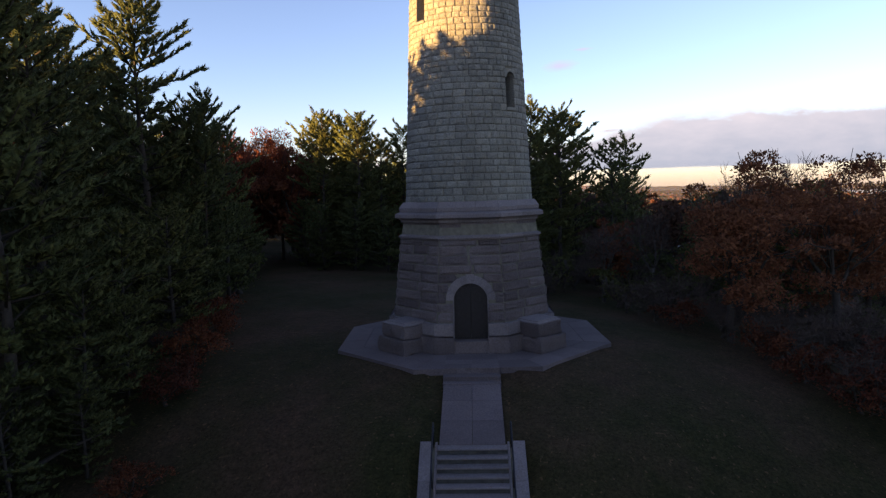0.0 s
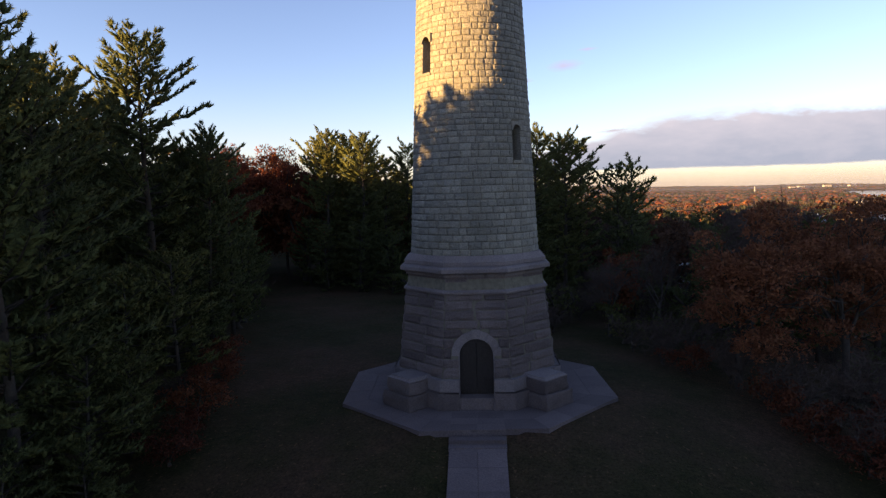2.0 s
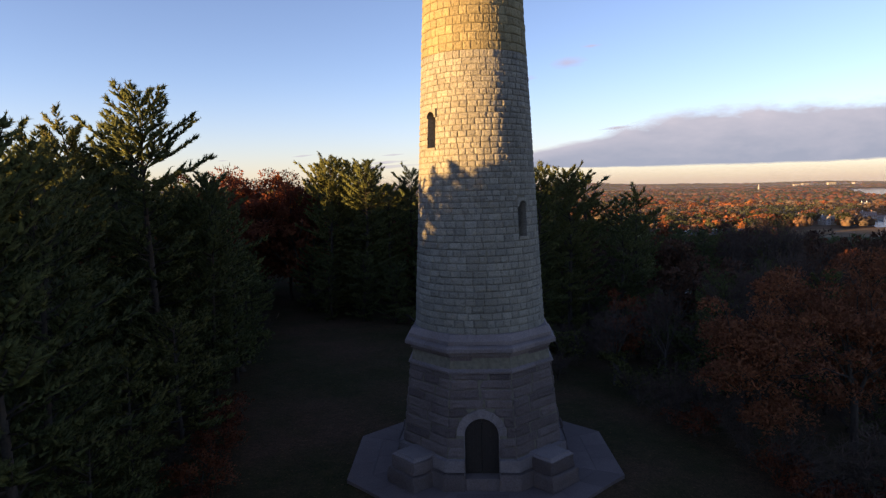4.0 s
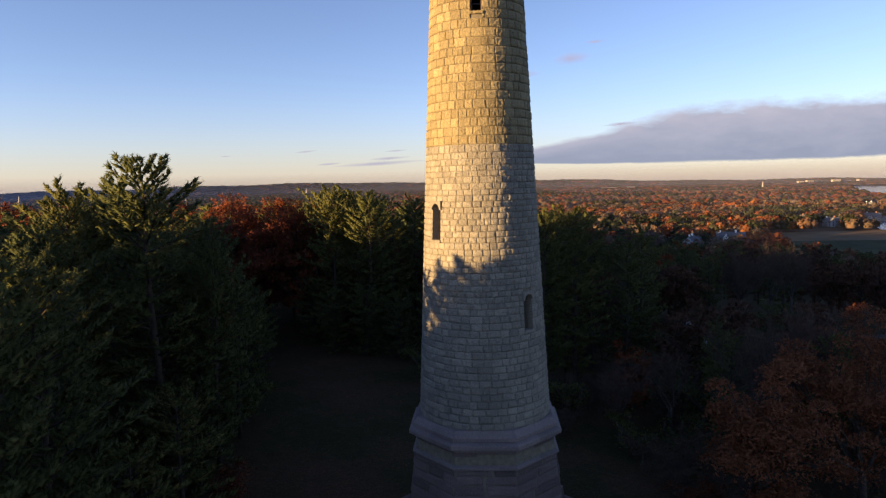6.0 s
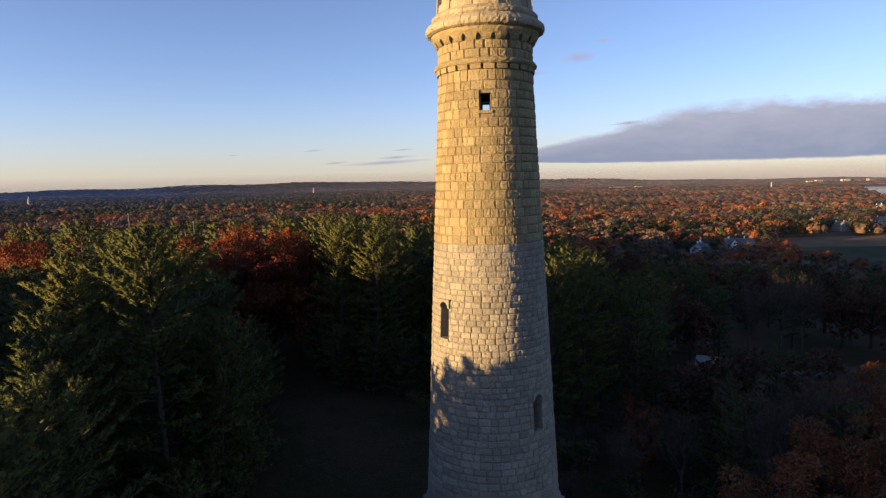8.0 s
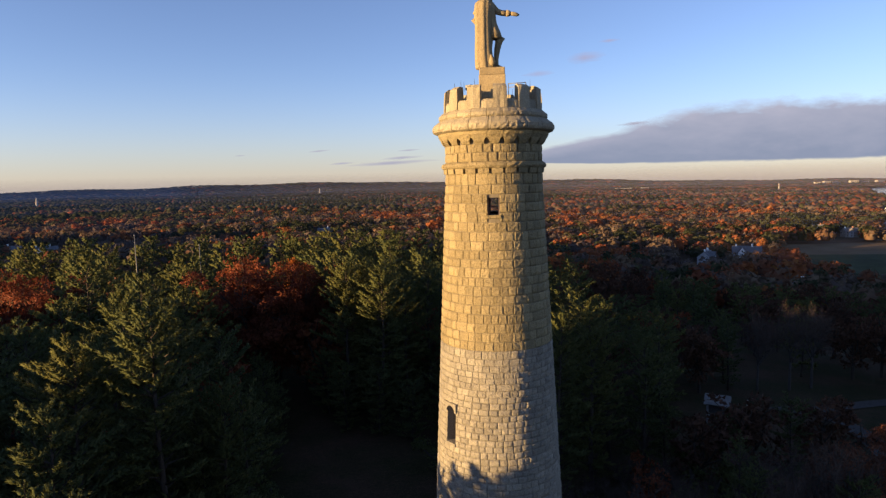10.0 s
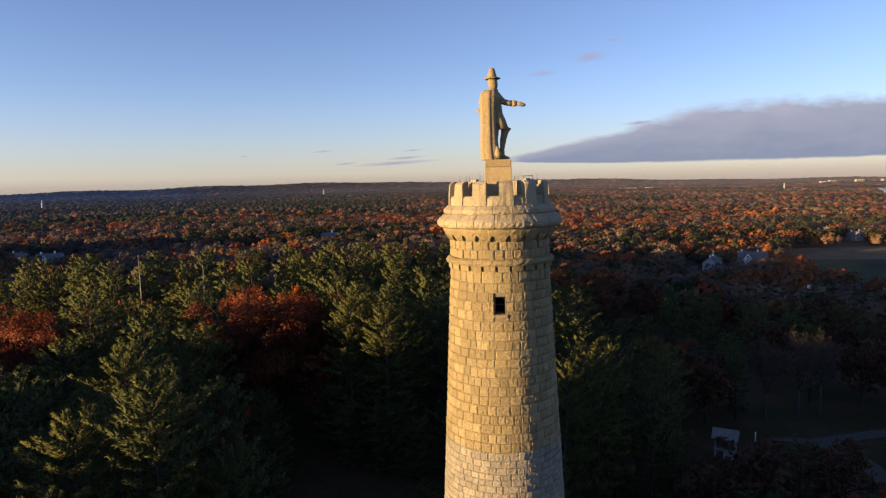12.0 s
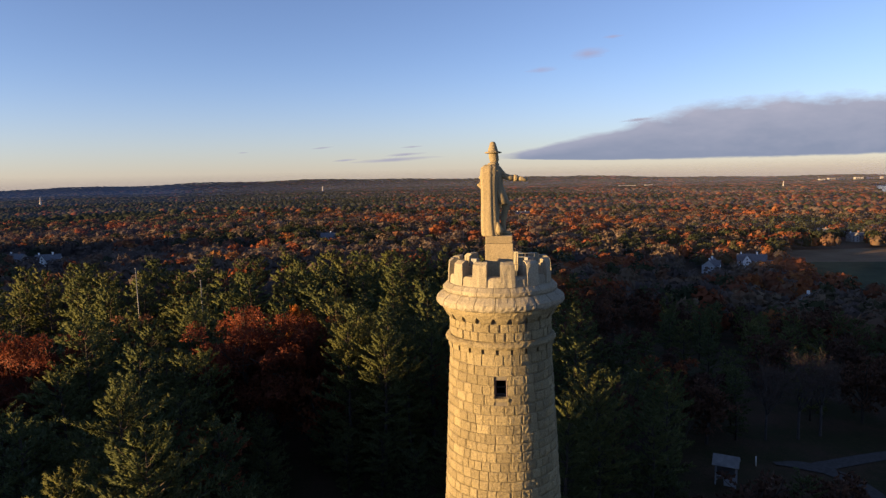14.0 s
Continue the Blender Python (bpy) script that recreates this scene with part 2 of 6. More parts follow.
def height(x, y):
    """The hill's surface: level round the tower, falling most to the front and right, flat country beyond."""
    x, y = np.asarray(x, float), np.asarray(y, float)
    d = np.hypot(x, y) + 1e-6
    cx, cy = x / d, y / d
    steep = 0.115 + 0.085 * (cx * 0.75 - cy * 0.66)
    out = np.maximum(d - 7.4, 0)
    z = -0.16 - steep * 62 * (1 - np.exp(-out / 62))
    front = np.clip(-cy, 0, 1) ** 2
    z = z - front * (0.12 * np.clip(out, 0, 4) + 4.8 * smooth01(d, 11.5, 22))
    bed = np.where(y > -12.25, -0.55 - 0.253 * (-8.1 - y), -1.75 - 0.652 * (-12.25 - y))
    z = np.where((np.abs(x) < 2.2) & (y < -7.0) & (y > -16.6), np.minimum(z, bed), z)
    west = smooth01(-cx * 0.8 + cy * 0.35, 0.0, 0.6)
    z = z - (13 + 7 * (1 - west)) * smooth01(d, 60 + 110 * west, 330 + 90 * west)
    z = np.maximum(z, -27 + 0 * d)
    swell = 3.0 * np.sin(x * 0.006 + 1.3) * np.sin(y * 0.0047 + 0.4) * smooth01(d, 300, 900) * (1 - smooth01(cx, 0.25, 0.45))
    rim = (37 - 30 * smooth01(cx, 0.08, 0.55) + 26 * smooth01(-cx, -0.42, 0.5) - 24 * smooth01(-cx, 0.38, 0.62) + 5 * np.sin(np.arctan2(x, y) * 17) + 3 * np.sin(np.arctan2(x, y) * 41 + 1)) * smooth01(d, 3700, 4850)
    # unseen hill added in the west so that its shadow falls on the valley
    shade_hill = np.interp(y, [-420, -330, -140, -110, 2, 26, 66, 88, 108, 257, 330, 400], [0, 62, 62, 47, 47, 60, 58, 42, 34, 27, 27, 0]) * np.exp(-((x + 474) / 48) ** 2)
    return z + swell + rim + shade_hill


def drape(name, outline_fn, nu, nv, lift, mat, label, category):
    """A sheet laid on the ground; outline_fn(u, v) gives its plan."""
    u, v = np.meshgrid(np.linspace(0, 1, nu), np.linspace(0, 1, nv), indexing="ij")
    x, y = outline_fn(u, v)
    verts = np.stack([x, y, height(x, y) + lift], -1).reshape(-1, 3)
    faces = [(i * nv + j, (i + 1) * nv + j, (i + 1) * nv + j + 1, i * nv + j + 1) for i in range(nu - 1) for j in range(nv - 1)]
    ob = part(name, mesh_of(name, verts, faces, True), mat)
    return tagged(ob, label, category, "", "structure")


def ground_material():
    mat, nt, b = material("turf_and_litter", 0.95, spec=0.1)
    p = world_place(nt)
    grass = ramp(nt, noise_node(nt, 1.4, 6, p, 0.7), [(0.3, (0.022, 0.021, 0.008)), (0.55, (0.034, 0.030, 0.011)), (0.75, (0.055, 0.039, 0.016))])
    litter = ramp(nt, noise_node(nt, 2.2, 6, p, 0.75), [(0.3, (0.045, 0.026, 0.017)), (0.55, (0.080, 0.040, 0.025)), (0.75, (0.12, 0.060, 0.036))])
    worn = span(nt, noise_node(nt, 0.09, 5, p, 0.65), 0.42, 0.62)
    c = mixed(nt, maths(nt, "MULTIPLY", worn, 0.8), grass, litter)
    blades = span(nt, noise_node(nt, 7.5, 6, p, 0.8), 0.32, 0.68, 0.45, 1.65)
    c = mixed(nt, 1.0, c, nt_grey(nt, blades), "MULTIPLY")
    fallen = span(nt, noise_node(nt, 5.0, 2, p, 0.5), 0.66, 0.70)
    c = mixed(nt, maths(nt, "MULTIPLY", fallen, 0.75), c, (0.13, 0.070, 0.036))
    sep = nt.nodes.new("ShaderNodeVectorMath")
    sep.operation = "LENGTH"
    nt.links.new(p, sep.inputs[0])
    far = span(nt, sep.outputs["Value"], 150, 420)
    floor = ramp(nt, noise_node(nt, 0.012, 6, p, 0.6), [(0.3, (0.04, 0.038, 0.022)), (0.5, (0.095, 0.055, 0.032)), (0.7, (0.15, 0.065, 0.030))])
    c = mixed(nt, far, c, floor)
    nt.links.new(c, b.inputs["Base Color"])
    bump(nt, b, maths(nt, "ADD", noise_node(nt, 14, 5, p, 0.7), noise_node(nt, 2.5, 3, p)), 0.9, 0.08)
    return mat


M_ground = ground_material()
rings = np.concatenate([np.linspace(0, 40, 34), np.geomspace(42, 4900, 75)])
turn = np.linspace(0, 2 * np.pi, 193)[:-1]
gx, gy = rings[:, None] * np.sin(turn), rings[:, None] * np.cos(turn)
gz = height(gx, gy)
gz = gz + np.where(rings[:, None] > 14, 0.06 * np.sin(gx * 0.9) * np.sin(gy * 0.8 + 1), 0)
n_turn = len(turn)
ground_faces = [(i * n_turn + j, i * n_turn + (j + 1) % n_turn, (i + 1) * n_turn + (j + 1) % n_turn, (i + 1) * n_turn + j) for i in range(len(rings) - 1) for j in range(n_turn)]
ground = part("ground", mesh_of("ground", np.stack([gx, gy, gz], -1).reshape(-1, 3), [f[::-1] for f in ground_faces], True), M_ground)
tagged(ground, "grassy hilltop falling to a wooded autumn plain", "ground", "", "structure")


# ---- the tower ----
rnd = random.Random(7)
tower = thing("monument_tower", "tapered round granite tower on a battered octagonal base", "tower")


def shaft_r(z):
    return 3.46 - (z - 7.5) * 0.0515


def stone_proto(name, rough, gap=0.027, tilt=0.0):
    """A rock-faced block of unit width and height: local x along the wall, y out of it, z up; a swelling face with broken edges."""
    us = [-0.5 + gap * 1.1, -0.36 + rnd.uniform(-0.05, 0.05), -0.12 + rnd.uniform(-0.08, 0.08), 0.13 + rnd.uniform(-0.08, 0.08), 0.36 + rnd.uniform(-0.05, 0.05), 0.5 - gap * 1.1]
    vs = [-0.5 + gap, -0.26 + rnd.uniform(-0.08, 0.05), 0.02 + rnd.uniform(-0.08, 0.08), 0.27 + rnd.uniform(-0.05, 0.08), 0.5 - gap]
    nu, nv = len(us), len(vs)
    lean_u, lean_v = rnd.uniform(-1, 1) * tilt, rnd.uniform(-1, 1) * tilt
    verts, faces = [], []
    for j, v in enumerate(vs):
        for i, u in enumerate(us):
            edge = i in (0, nu - 1) or j in (0, nv - 1)
            out = rnd.uniform(0.05, 0.40) * rough if edge else rnd.uniform(0.55, 1.0) * rough
            verts.append((u + rnd.uniform(-0.016, 0.016), out + u * lean_u + v * lean_v, v + rnd.uniform(-0.016, 0.016)))
    for j in range(nv - 1):
        for i in range(nu - 1):
            a = j * nu + i
            q = (a, a + nu, a + nu + 1, a + 1)
            faces += [(q[0], q[1], q[2]), (q[0], q[2], q[3])] if rnd.random() < 0.5 else [(q[0], q[1], q[3]), (q[1], q[2], q[3])]
    loop = list(range(nu)) + [j * nu + nu - 1 for j in range(1, nv)] + [(nv - 1) * nu + i for i in range(nu - 2, -1, -1)] + [j * nu for j in range(nv - 2, 0, -1)]
    n = len(verts)
    for k in loop:
        verts.append((verts[k][0], -0.10, verts[k][2]))
    for k in range(len(loop)):
        k2 = (k + 1) % len(loop)
        faces.append((loop[k], loop[k2], n + k2, n + k))
    return mesh_of(name, verts, faces)


def triangles(me):
    v = np.array([tuple(p.co) for p in me.vertices])
    t = []
    for f in me.polygons:
        i = list(f.vertices)
        t += [(i[0], i[k], i[k + 1]) for k in range(1, len(i) - 1)]
    return v, np.array(t)


rough_protos = [stone_proto("stone_block", 0.044, 0.029, 0.007) for _ in range(18)]
fine_protos = [stone_proto("stone_block", 0.030, 0.030) for _ in range(12)]
base_protos = [stone_proto("stone_block", 0.085, 0.030, 0.02) for _ in range(12)]
flat_protos = [stone_proto("stone_block", 0.020, 0.022) for _ in range(8)]
PROTO_DATA = {me: triangles(me) for me in rough_protos + fine_protos + base_protos + flat_protos}


def block_matrix(place, out, width, high, lean=0.0):
    """The pose of a unit block on a wall: at place, facing out, leaning back by lean."""
    out = Vector((out[0], out[1], 0)).normalized()
    side = Vector((-out.y, out.x, 0))
    up = (Vector((0, 0, 1)) - out * lean).normalized()
    face = side.cross(up) * -1
    if face.dot(out) < 0:
        face = -face
    m = Matrix.Identity(4)
    for c, v in enumerate((side * width, face, up * high)):
        m.col[c][:3] = v
    m.col[3][:3] = place
    return m


def put_stone(me, m, mat_pair, parent, single, pile):
    """One block as a part of its own, or into the joined rest."""
    if single:
        key = (me, mat_pair[0])
        if key not in shared_stones:
            c = me.copy()
            c.materials.clear()
            c.materials.append(mat_pair[0])
            shared_stones[key] = c
        part("stone_block", shared_stones[key], None, parent, m=m)
    else:
        v, t = PROTO_DATA[me]
        a = np.array(m)
        pile.add(v @ a[:3, :3].T + a[:3, 3], t)


shared_stones = {}

# openings of the shaft: middle angle (from -y towards +x), half angle, foot, head, arched
OPENINGS = [(-48.2, 5.7, 16.62, 18.40, True), (45.6, 5.0, 12.12, 13.90, True), (-0.4, 6.3, 27.38, 28.17, False), (180.0, 6.3, 27.38, 28.17, False)]


def wall_shell(name, r_of, z_lo, z_hi, openings, mat, parent, flip=False):
    """A round wall's face with rectangular openings left out."""
    angles = set(np.linspace(-180, 180, 73)[:-1].round(3).tolist())
    zs = set(np.linspace(z_lo, z_hi, 12).round(3).tolist())
    for a, w, z0, z1, _ in openings:
        for s in (-w, w):
            angles.add(round((a + s + 180) % 360 - 180, 3))
        zs |= {z for z in (z0, z1) if z_lo < z < z_hi}
    angles, zs = sorted(angles), sorted(zs)
    n = len(angles)
    verts = [(r_of(z) * math.sin(radians(a)), -r_of(z) * math.cos(radians(a)), z) for z in zs for a in angles]
    faces = []
    for i in range(len(zs) - 1):
        for j in range(n):
            k = (j + 1) % n
            mid_a = (angles[j] + angles[k]) / 2 if k else (angles[j] + angles[0] + 360) / 2
            mid_z = (zs[i] + zs[i + 1]) / 2
            if any(abs((mid_a - a + 180) % 360 - 180) < w and z0 < mid_z < z1 for a, w, z0, z1, _ in openings):
                continue
            q = (i * n + j, i * n + k, (i + 1) * n + k, (i + 1) * n + j)
            faces.append(q[::-1] if flip else q)
    return part(name, mesh_of(name, verts, faces, True), mat, parent)


shaft = part("shaft", tri_mesh("shaft", *tube([(0, 0, 31.6), (0, 0, 31.8)], [2.2, 2.2], 48)), M_mortar, tower)
wall_shell("wall_core", lambda z: shaft_r(z) - 0.075, 7.3, 29.4, OPENINGS, M_mortar, shaft)
wall_shell("inner_lining", lambda z: shaft_r(z) - 0.75, 0.6, 31.6, OPENINGS, M_inner, shaft, True)


def opening_reveal(a, w, z0, z1, arched):
    """The jambs, sill and head of an opening through the wall."""
    bm = bmesh.new()
    ro, ri = lambda z: shaft_r(z) - 0.01, lambda z: shaft_r(z) - 0.76
    corner = lambda r, s, z: bm.verts.new((r(z) * math.sin(radians(a + s)), -r(z) * math.cos(radians(a + s)), z))
    o = [corner(ro, -w, z0), corner(ro, w, z0), corner(ro, w, z1), corner(ro, -w, z1)]
    i = [corner(ri, -w, z0), corner(ri, w, z0), corner(ri, w, z1), corner(ri, -w, z1)]
    for k in range(4):
        bm.faces.new((o[k], o[(k + 1) % 4], i[(k + 1) % 4], i[k]))
    part("window_reveal", bm, M_grey if arched else M_cut, shaft)
    r = shaft_r(z0)
    half = r * math.sin(radians(w))
    out = Vector((math.sin(radians(a)), -math.cos(radians(a)), 0))
    side = Vector((-out.y, out.x, 0))
    sill = box_bm(-half - 0.06, half + 0.06, -0.35, 0.035, z0 - 0.14, z0 + 0.002, 0.015)
    m = Matrix.Identity(4)
    m.col[0][:3], m.col[1][:3], m.col[3][:3] = side, out, out * (r * math.cos(radians(w)))
    part("window_sill", sill, M_grey if arched else M_tan, shaft, "", m)
    if arched:
        bm = bmesh.new()
        spring = z1 - half
        front = []
        for depth in (-0.012, -0.4):
            outer = [bm.verts.new((-half - 0.10, depth, spring)), bm.verts.new((-half - 0.10, depth, z1 + 0.14)), bm.verts.new((half + 0.10, depth, z1 + 0.14)), bm.verts.new((half + 0.10, depth, spring))]
            arc = [bm.verts.new((half * math.cos(t), depth, spring + half * math.sin(t))) for t in np.linspace(0, math.pi, 13)]
            front.append(outer + arc)
            f = bm.faces.new(outer + arc)
        for k in range(len(front[0])):
            k2 = (k + 1) % len(front[0])
            bm.faces.new((front[0][k], front[0][k2], front[1][k2], front[1][k]))
        bmesh.ops.recalc_face_normals(bm, faces=bm.faces[:])
        part("arch_head", bm, M_grey, shaft, "", m)


for op in OPENINGS:
    opening_reveal(*op)

# the crossbar and frame of the square top window, and dark boards added for the darkness inside the two slit windows
bm = box_bm(-0.28, 0.28, -0.03, 0.03, 27.755, 27.80)
for x0, x1, z0, z1 in ((-0.28, -0.25, 27.38, 28.17), (0.25, 0.28, 27.38, 28.17), (-0.28, 0.28, 27.38, 27.42), (-0.28, 0.28, 28.13, 28.17)):
    box_bm(x0, x1, -0.03, 0.03, z0, z1, 0, bm)
part("window_frame", bm, M_iron, shaft, "dark iron window frame with one crossbar", pose(0, -2.02, 0))
for a, w, z0, z1, arched in OPENINGS[:2]:
    half = shaft_r(z0) * math.sin(radians(w))
    bm = bmesh.new()
    for k in range(4):
        x = -half + half * 2 * (k + 0.04) / 4
        box_bm(x, x + half * 0.46, -0.04, 0.02, z0, z1, 0.008, bm)
    r = shaft_r(z0) - 0.55
    m = Matrix.Rotation(radians(a), 4, "Z") @ Matrix.Translation((0, -r, 0))
    part("shutter", bm, M_door, shaft, "dark boards added inside the slit window for its darkness", m)

joined = {"lower": Pile(), "upper": Pile()}
singles = 0
z = 7.42
while z < 29.25:
    high = rnd.uniform(0.32, 0.37) if z < 13.0 else rnd.uniform(0.265, 0.315) if z < 21.1 else rnd.uniform(0.385, 0.445)
    if z < 21.2 < z + high + 0.12:
        high = 21.2 - z
    if z + high > 29.1:
        high = 29.28 - z
    zm = z + high / 2
    r = shaft_r(zm)
    rim = 2 * math.pi * r
    wide = 0.50 if z < 13.0 else 0.37 if z < 21.1 else 0.45
    cuts, at = [], rnd.uniform(0, 1)
    begin = at
    while at < begin + rim - 0.25:
        cuts.append(at)
        at += wide * rnd.uniform(0.68, 1.42)
    cuts.append(begin + rim)
    for c0, c1 in zip(cuts, cuts[1:]):
        pieces = [(math.degrees(c0 / r) % 360, math.degrees((c1 - c0) / r))]
        for a, w, z0, z1, _ in OPENINGS:
            if z + high - 0.06 < z0 or z + 0.06 > z1 + (0.1 if _ else 0):
                continue
            left = []
            for s, l in pieces:
                lo = (a - w - 0.4 - s) % 360
                hi = (a + w + 0.4 - s) % 360
                if lo > hi:
                    if hi < l:
                        left.append((s + hi, l - hi) if lo >= l else (s + hi, lo - hi))
                elif lo < l:
                    left.append((s, lo))
                    if hi < l:
                        left.append((s + hi, l - hi))
                else:
                    left.append((s, l))
            pieces = left
        for s, l in pieces:
            width = radians(l) * r
            if width < 0.07:
                continue
            mid = radians(s + l / 2)
            out = (math.sin(mid), -math.cos(mid))
            off = (s + l / 2 + 180) % 360 - 180
            rr = r * math.cos(radians(l / 2)) - 0.035 + rnd.uniform(-0.008, 0.008)
            m = block_matrix((out[0] * rr, out[1] * rr, zm), out, width, high, 0.0515)
            upper = z >= 21.15
            single = abs(off) < 40 and 19.0 < z and singles < 300
            singles += single
            me = rnd.choice(rough_protos if rnd.random() < (0.75 if z > 21 else 0.4) else fine_protos) if z > 14 else rnd.choice(fine_protos if rnd.random() < 0.8 else rough_protos)
            put_stone(me, m, (M_tan,) if upper else (M_grey,), shaft, single, joined["upper" if upper else "lower"])
    z += high


for key, mat in (("lower", M_grey_i), ("upper", M_tan_i)):
    facing = part("stone_facing", joined[key].mesh("stone_facing"), mat, shaft)
    facing["kind"] = "stuff"


def arc_ring(name, profile, n, mat, parent, gap=0.02, rough=0.0, offset=0.0, steps=4, label=""):
    """A ring of n separate curved stones with the given profile of (radius, height), a closed outline."""
    span_a = 2 * math.pi / n
    made = []
    for v in range(3):
        verts, faces, k = [], [], len(profile)
        for s in range(steps + 1):
            end = s in (0, steps)
            t = -span_a / 2 + span_a * s / steps
            for q, (r, zz) in enumerate(profile):
                a = t + (0 if not end else (gap / 2 / r) * (1 if s == 0 else -1))
                rj = r + (rnd.uniform(-1, 1) * rough if not end else -rough * 0.5) * (1 if r > min(p[0] for p in profile) + 0.05 else 0)
                verts.append((rj * math.sin(a), -rj * math.cos(a), zz + (rnd.uniform(-1, 1) * rough * 0.5 if not end else 0)))
        for s in range(steps):
            for q in range(k):
                q2 = (q + 1) % k
                faces.append((s * k + q, s * k + q2, (s + 1) * k + q2, (s + 1) * k + q))
        faces.append(tuple(range(k))[::-1])
        faces.append(tuple(steps * k + q for q in range(k)))
        me = mesh_of(name, verts, faces)
        me.materials.append(mat)
        made.append(me)
    return [part(name, made[i % 3] if rough else made[0], None, parent, label, Matrix.Rotation(span_a * i + radians(offset), 4, "Z")) for i in range(n)]


# the crown
crown = part("crown", tri_mesh("crown", *tube([(0, 0, 29.3), (0, 0, 29.9), (0, 0, 30.6), (0, 0, 31.2), (0, 0, 31.85)], [2.24, 2.24, 2.26, 2.42, 2.42], 64)), M_mortar, tower, "corbelled and battlemented crown")
arc_ring("dentil", [(2.1, 29.27), (2.40, 29.27), (2.42, 29.50), (2.1, 29.50)], 24, M_tan, crown, gap=0.13, offset=4.2)
arc_ring("torus_stone", [(2.15, 29.48), (2.38, 29.48), (2.48, 29.53), (2.52, 29.62), (2.47, 29.72), (2.36, 29.79), (2.15, 29.80)], 17, M_tan, crown, 0.015, 0.018, 3, 6)
pile_neck = Pile()
for row, (z0, z1) in enumerate(((29.80, 30.20), (30.20, 30.58))):
    n = 36 + row
    for i in range(n):
        a = 2 * math.pi * (i + 0.4 * row + rnd.uniform(-0.1, 0.1)) / n
        out = (math.sin(a), -math.cos(a))
        width = 2 * math.pi * 2.30 / n * rnd.uniform(0.93, 1.02)
        m = block_matrix((out[0] * 2.285, out[1] * 2.285, (z0 + z1) / 2), out, width, z1 - z0)
        put_stone(rnd.choice(rough_protos), m, (M_tan,), crown, True, pile_neck)
for i in range(22):
    # brackets that widen upward, so that the gaps between them close in a small arch
    rows = ((30.58, 2.34, 5.0), (30.66, 2.42, 5.2), (30.75, 2.48, 5.9), (30.82, 2.51, 6.8), (30.865, 2.53, 7.9))
    verts = [(r * math.sin(radians(a)), -r * math.cos(radians(a)), zz) for zz, r_out, w in rows for r, a in ((2.1, -w), (r_out, -w), (r_out + 0.01, 0), (r_out, w), (2.1, w))]
    faces = [(q * 5 + k, q * 5 + (k + 1) % 5, q * 5 + 5 + (k + 1) % 5, q * 5 + 5 + k) for q in range(4) for k in range(5)] + [(4, 3, 2, 1, 0), (20, 21, 22, 23, 24)]
    if not i:
        corbel_me = mesh_of("corbel", verts, faces)
        corbel_me.materials.append(M_tan)
    part("corbel", corbel_me, None, crown, "", Matrix.Rotation(radians(1.5 + 360 / 22 * i), 4, "Z"))
arc_ring("frieze_stone", [(2.1, 30.86), (2.53, 30.86), (2.62, 31.02), (2.64, 31.16), (2.1, 31.16)], 22, M_tan, crown, 0.012, 0.012, 1.5)
arc_ring("cornice_stone", [(2.2, 31.15), (2.70, 31.15), (2.85, 31.22), (2.90, 31.32), (2.90, 31.46), (2.82, 31.56), (2.56, 31.76), (2.2, 31.78)], 20, M_pale, crown, 0.030, 0.020, 5, 7)
arc_ring("ledge_stone", [(2.0, 31.77), (2.52, 31.77), (2.58, 31.84), (2.58, 31.97), (2.40, 32.13), (2.36, 32.15), (2.0, 32.15)], 22, M_pale, crown, 0.022, 0.018, 2, 6)
arc_ring("parapet_stone", [(1.85, 32.15), (2.31, 32.15), (2.29, 32.46), (2.22, 32.56), (1.85, 32.58)], 24, M_pale, crown, 0.022, 0.022, 8.5, 4)


def merlon_mesh():
    """A battlement tooth with splayed sides and a chamfered head."""
    verts, faces = [], []
    rows = [(2.345, 32.16, 7.8), (2.325, 32.64, 7.8), (2.295, 33.10, 7.8), (2.14, 33.22, 7.6), (1.90, 33.22, 6.4), (1.86, 32.64, 6.4)]
    for r, zz, w in rows:
        for k in range(5):
            a = radians(-w + 2 * w * k / 4)
            rj = r + rnd.uniform(-0.028, 0.022)
            verts.append((rj * math.sin(a), -rj * math.cos(a), zz + rnd.uniform(-0.012, 0.012)))
    for i in range(5):
        for k in range(4):
            faces.append((i * 5 + k, i * 5 + k + 1, (i + 1) * 5 + k + 1, (i + 1) * 5 + k))
    faces += [(0, 5, 10, 15, 20, 25), (29, 24, 19, 14, 9, 4), (25, 26, 27, 28, 29, 4, 3, 2, 1, 0)]
    me = mesh_of("merlon", verts, faces)
    me.materials.append(M_pale)
    return me


merlons = [merlon_mesh() for _ in range(3)]
for i in range(12):
    part("merlon", merlons[i % 3], None, crown, "", Matrix.Rotation(radians(8.5 + 30 * i), 4, "Z"))
part("deck", tri_mesh("deck", *tube([(0, 0, 31.80), (0, 0, 31.95)], [2.05, 2.05], 40)), M_slab, crown)

# ---- the octagonal base ----
COS8 = math.cos(math.pi / 8)


def base_a(z):
    return 4.10 - (z - 1.5) * 0.1125


base = part("octagonal_base", tri_mesh("octagonal_base", *tube([(0, 0, 6.9), (0, 0, 7.3)], [3.2, 3.2], 24)), M_base, tower, "battered octagonal base of grey-brown granite")
DOOR_W, SPRING = 0.83, 2.58


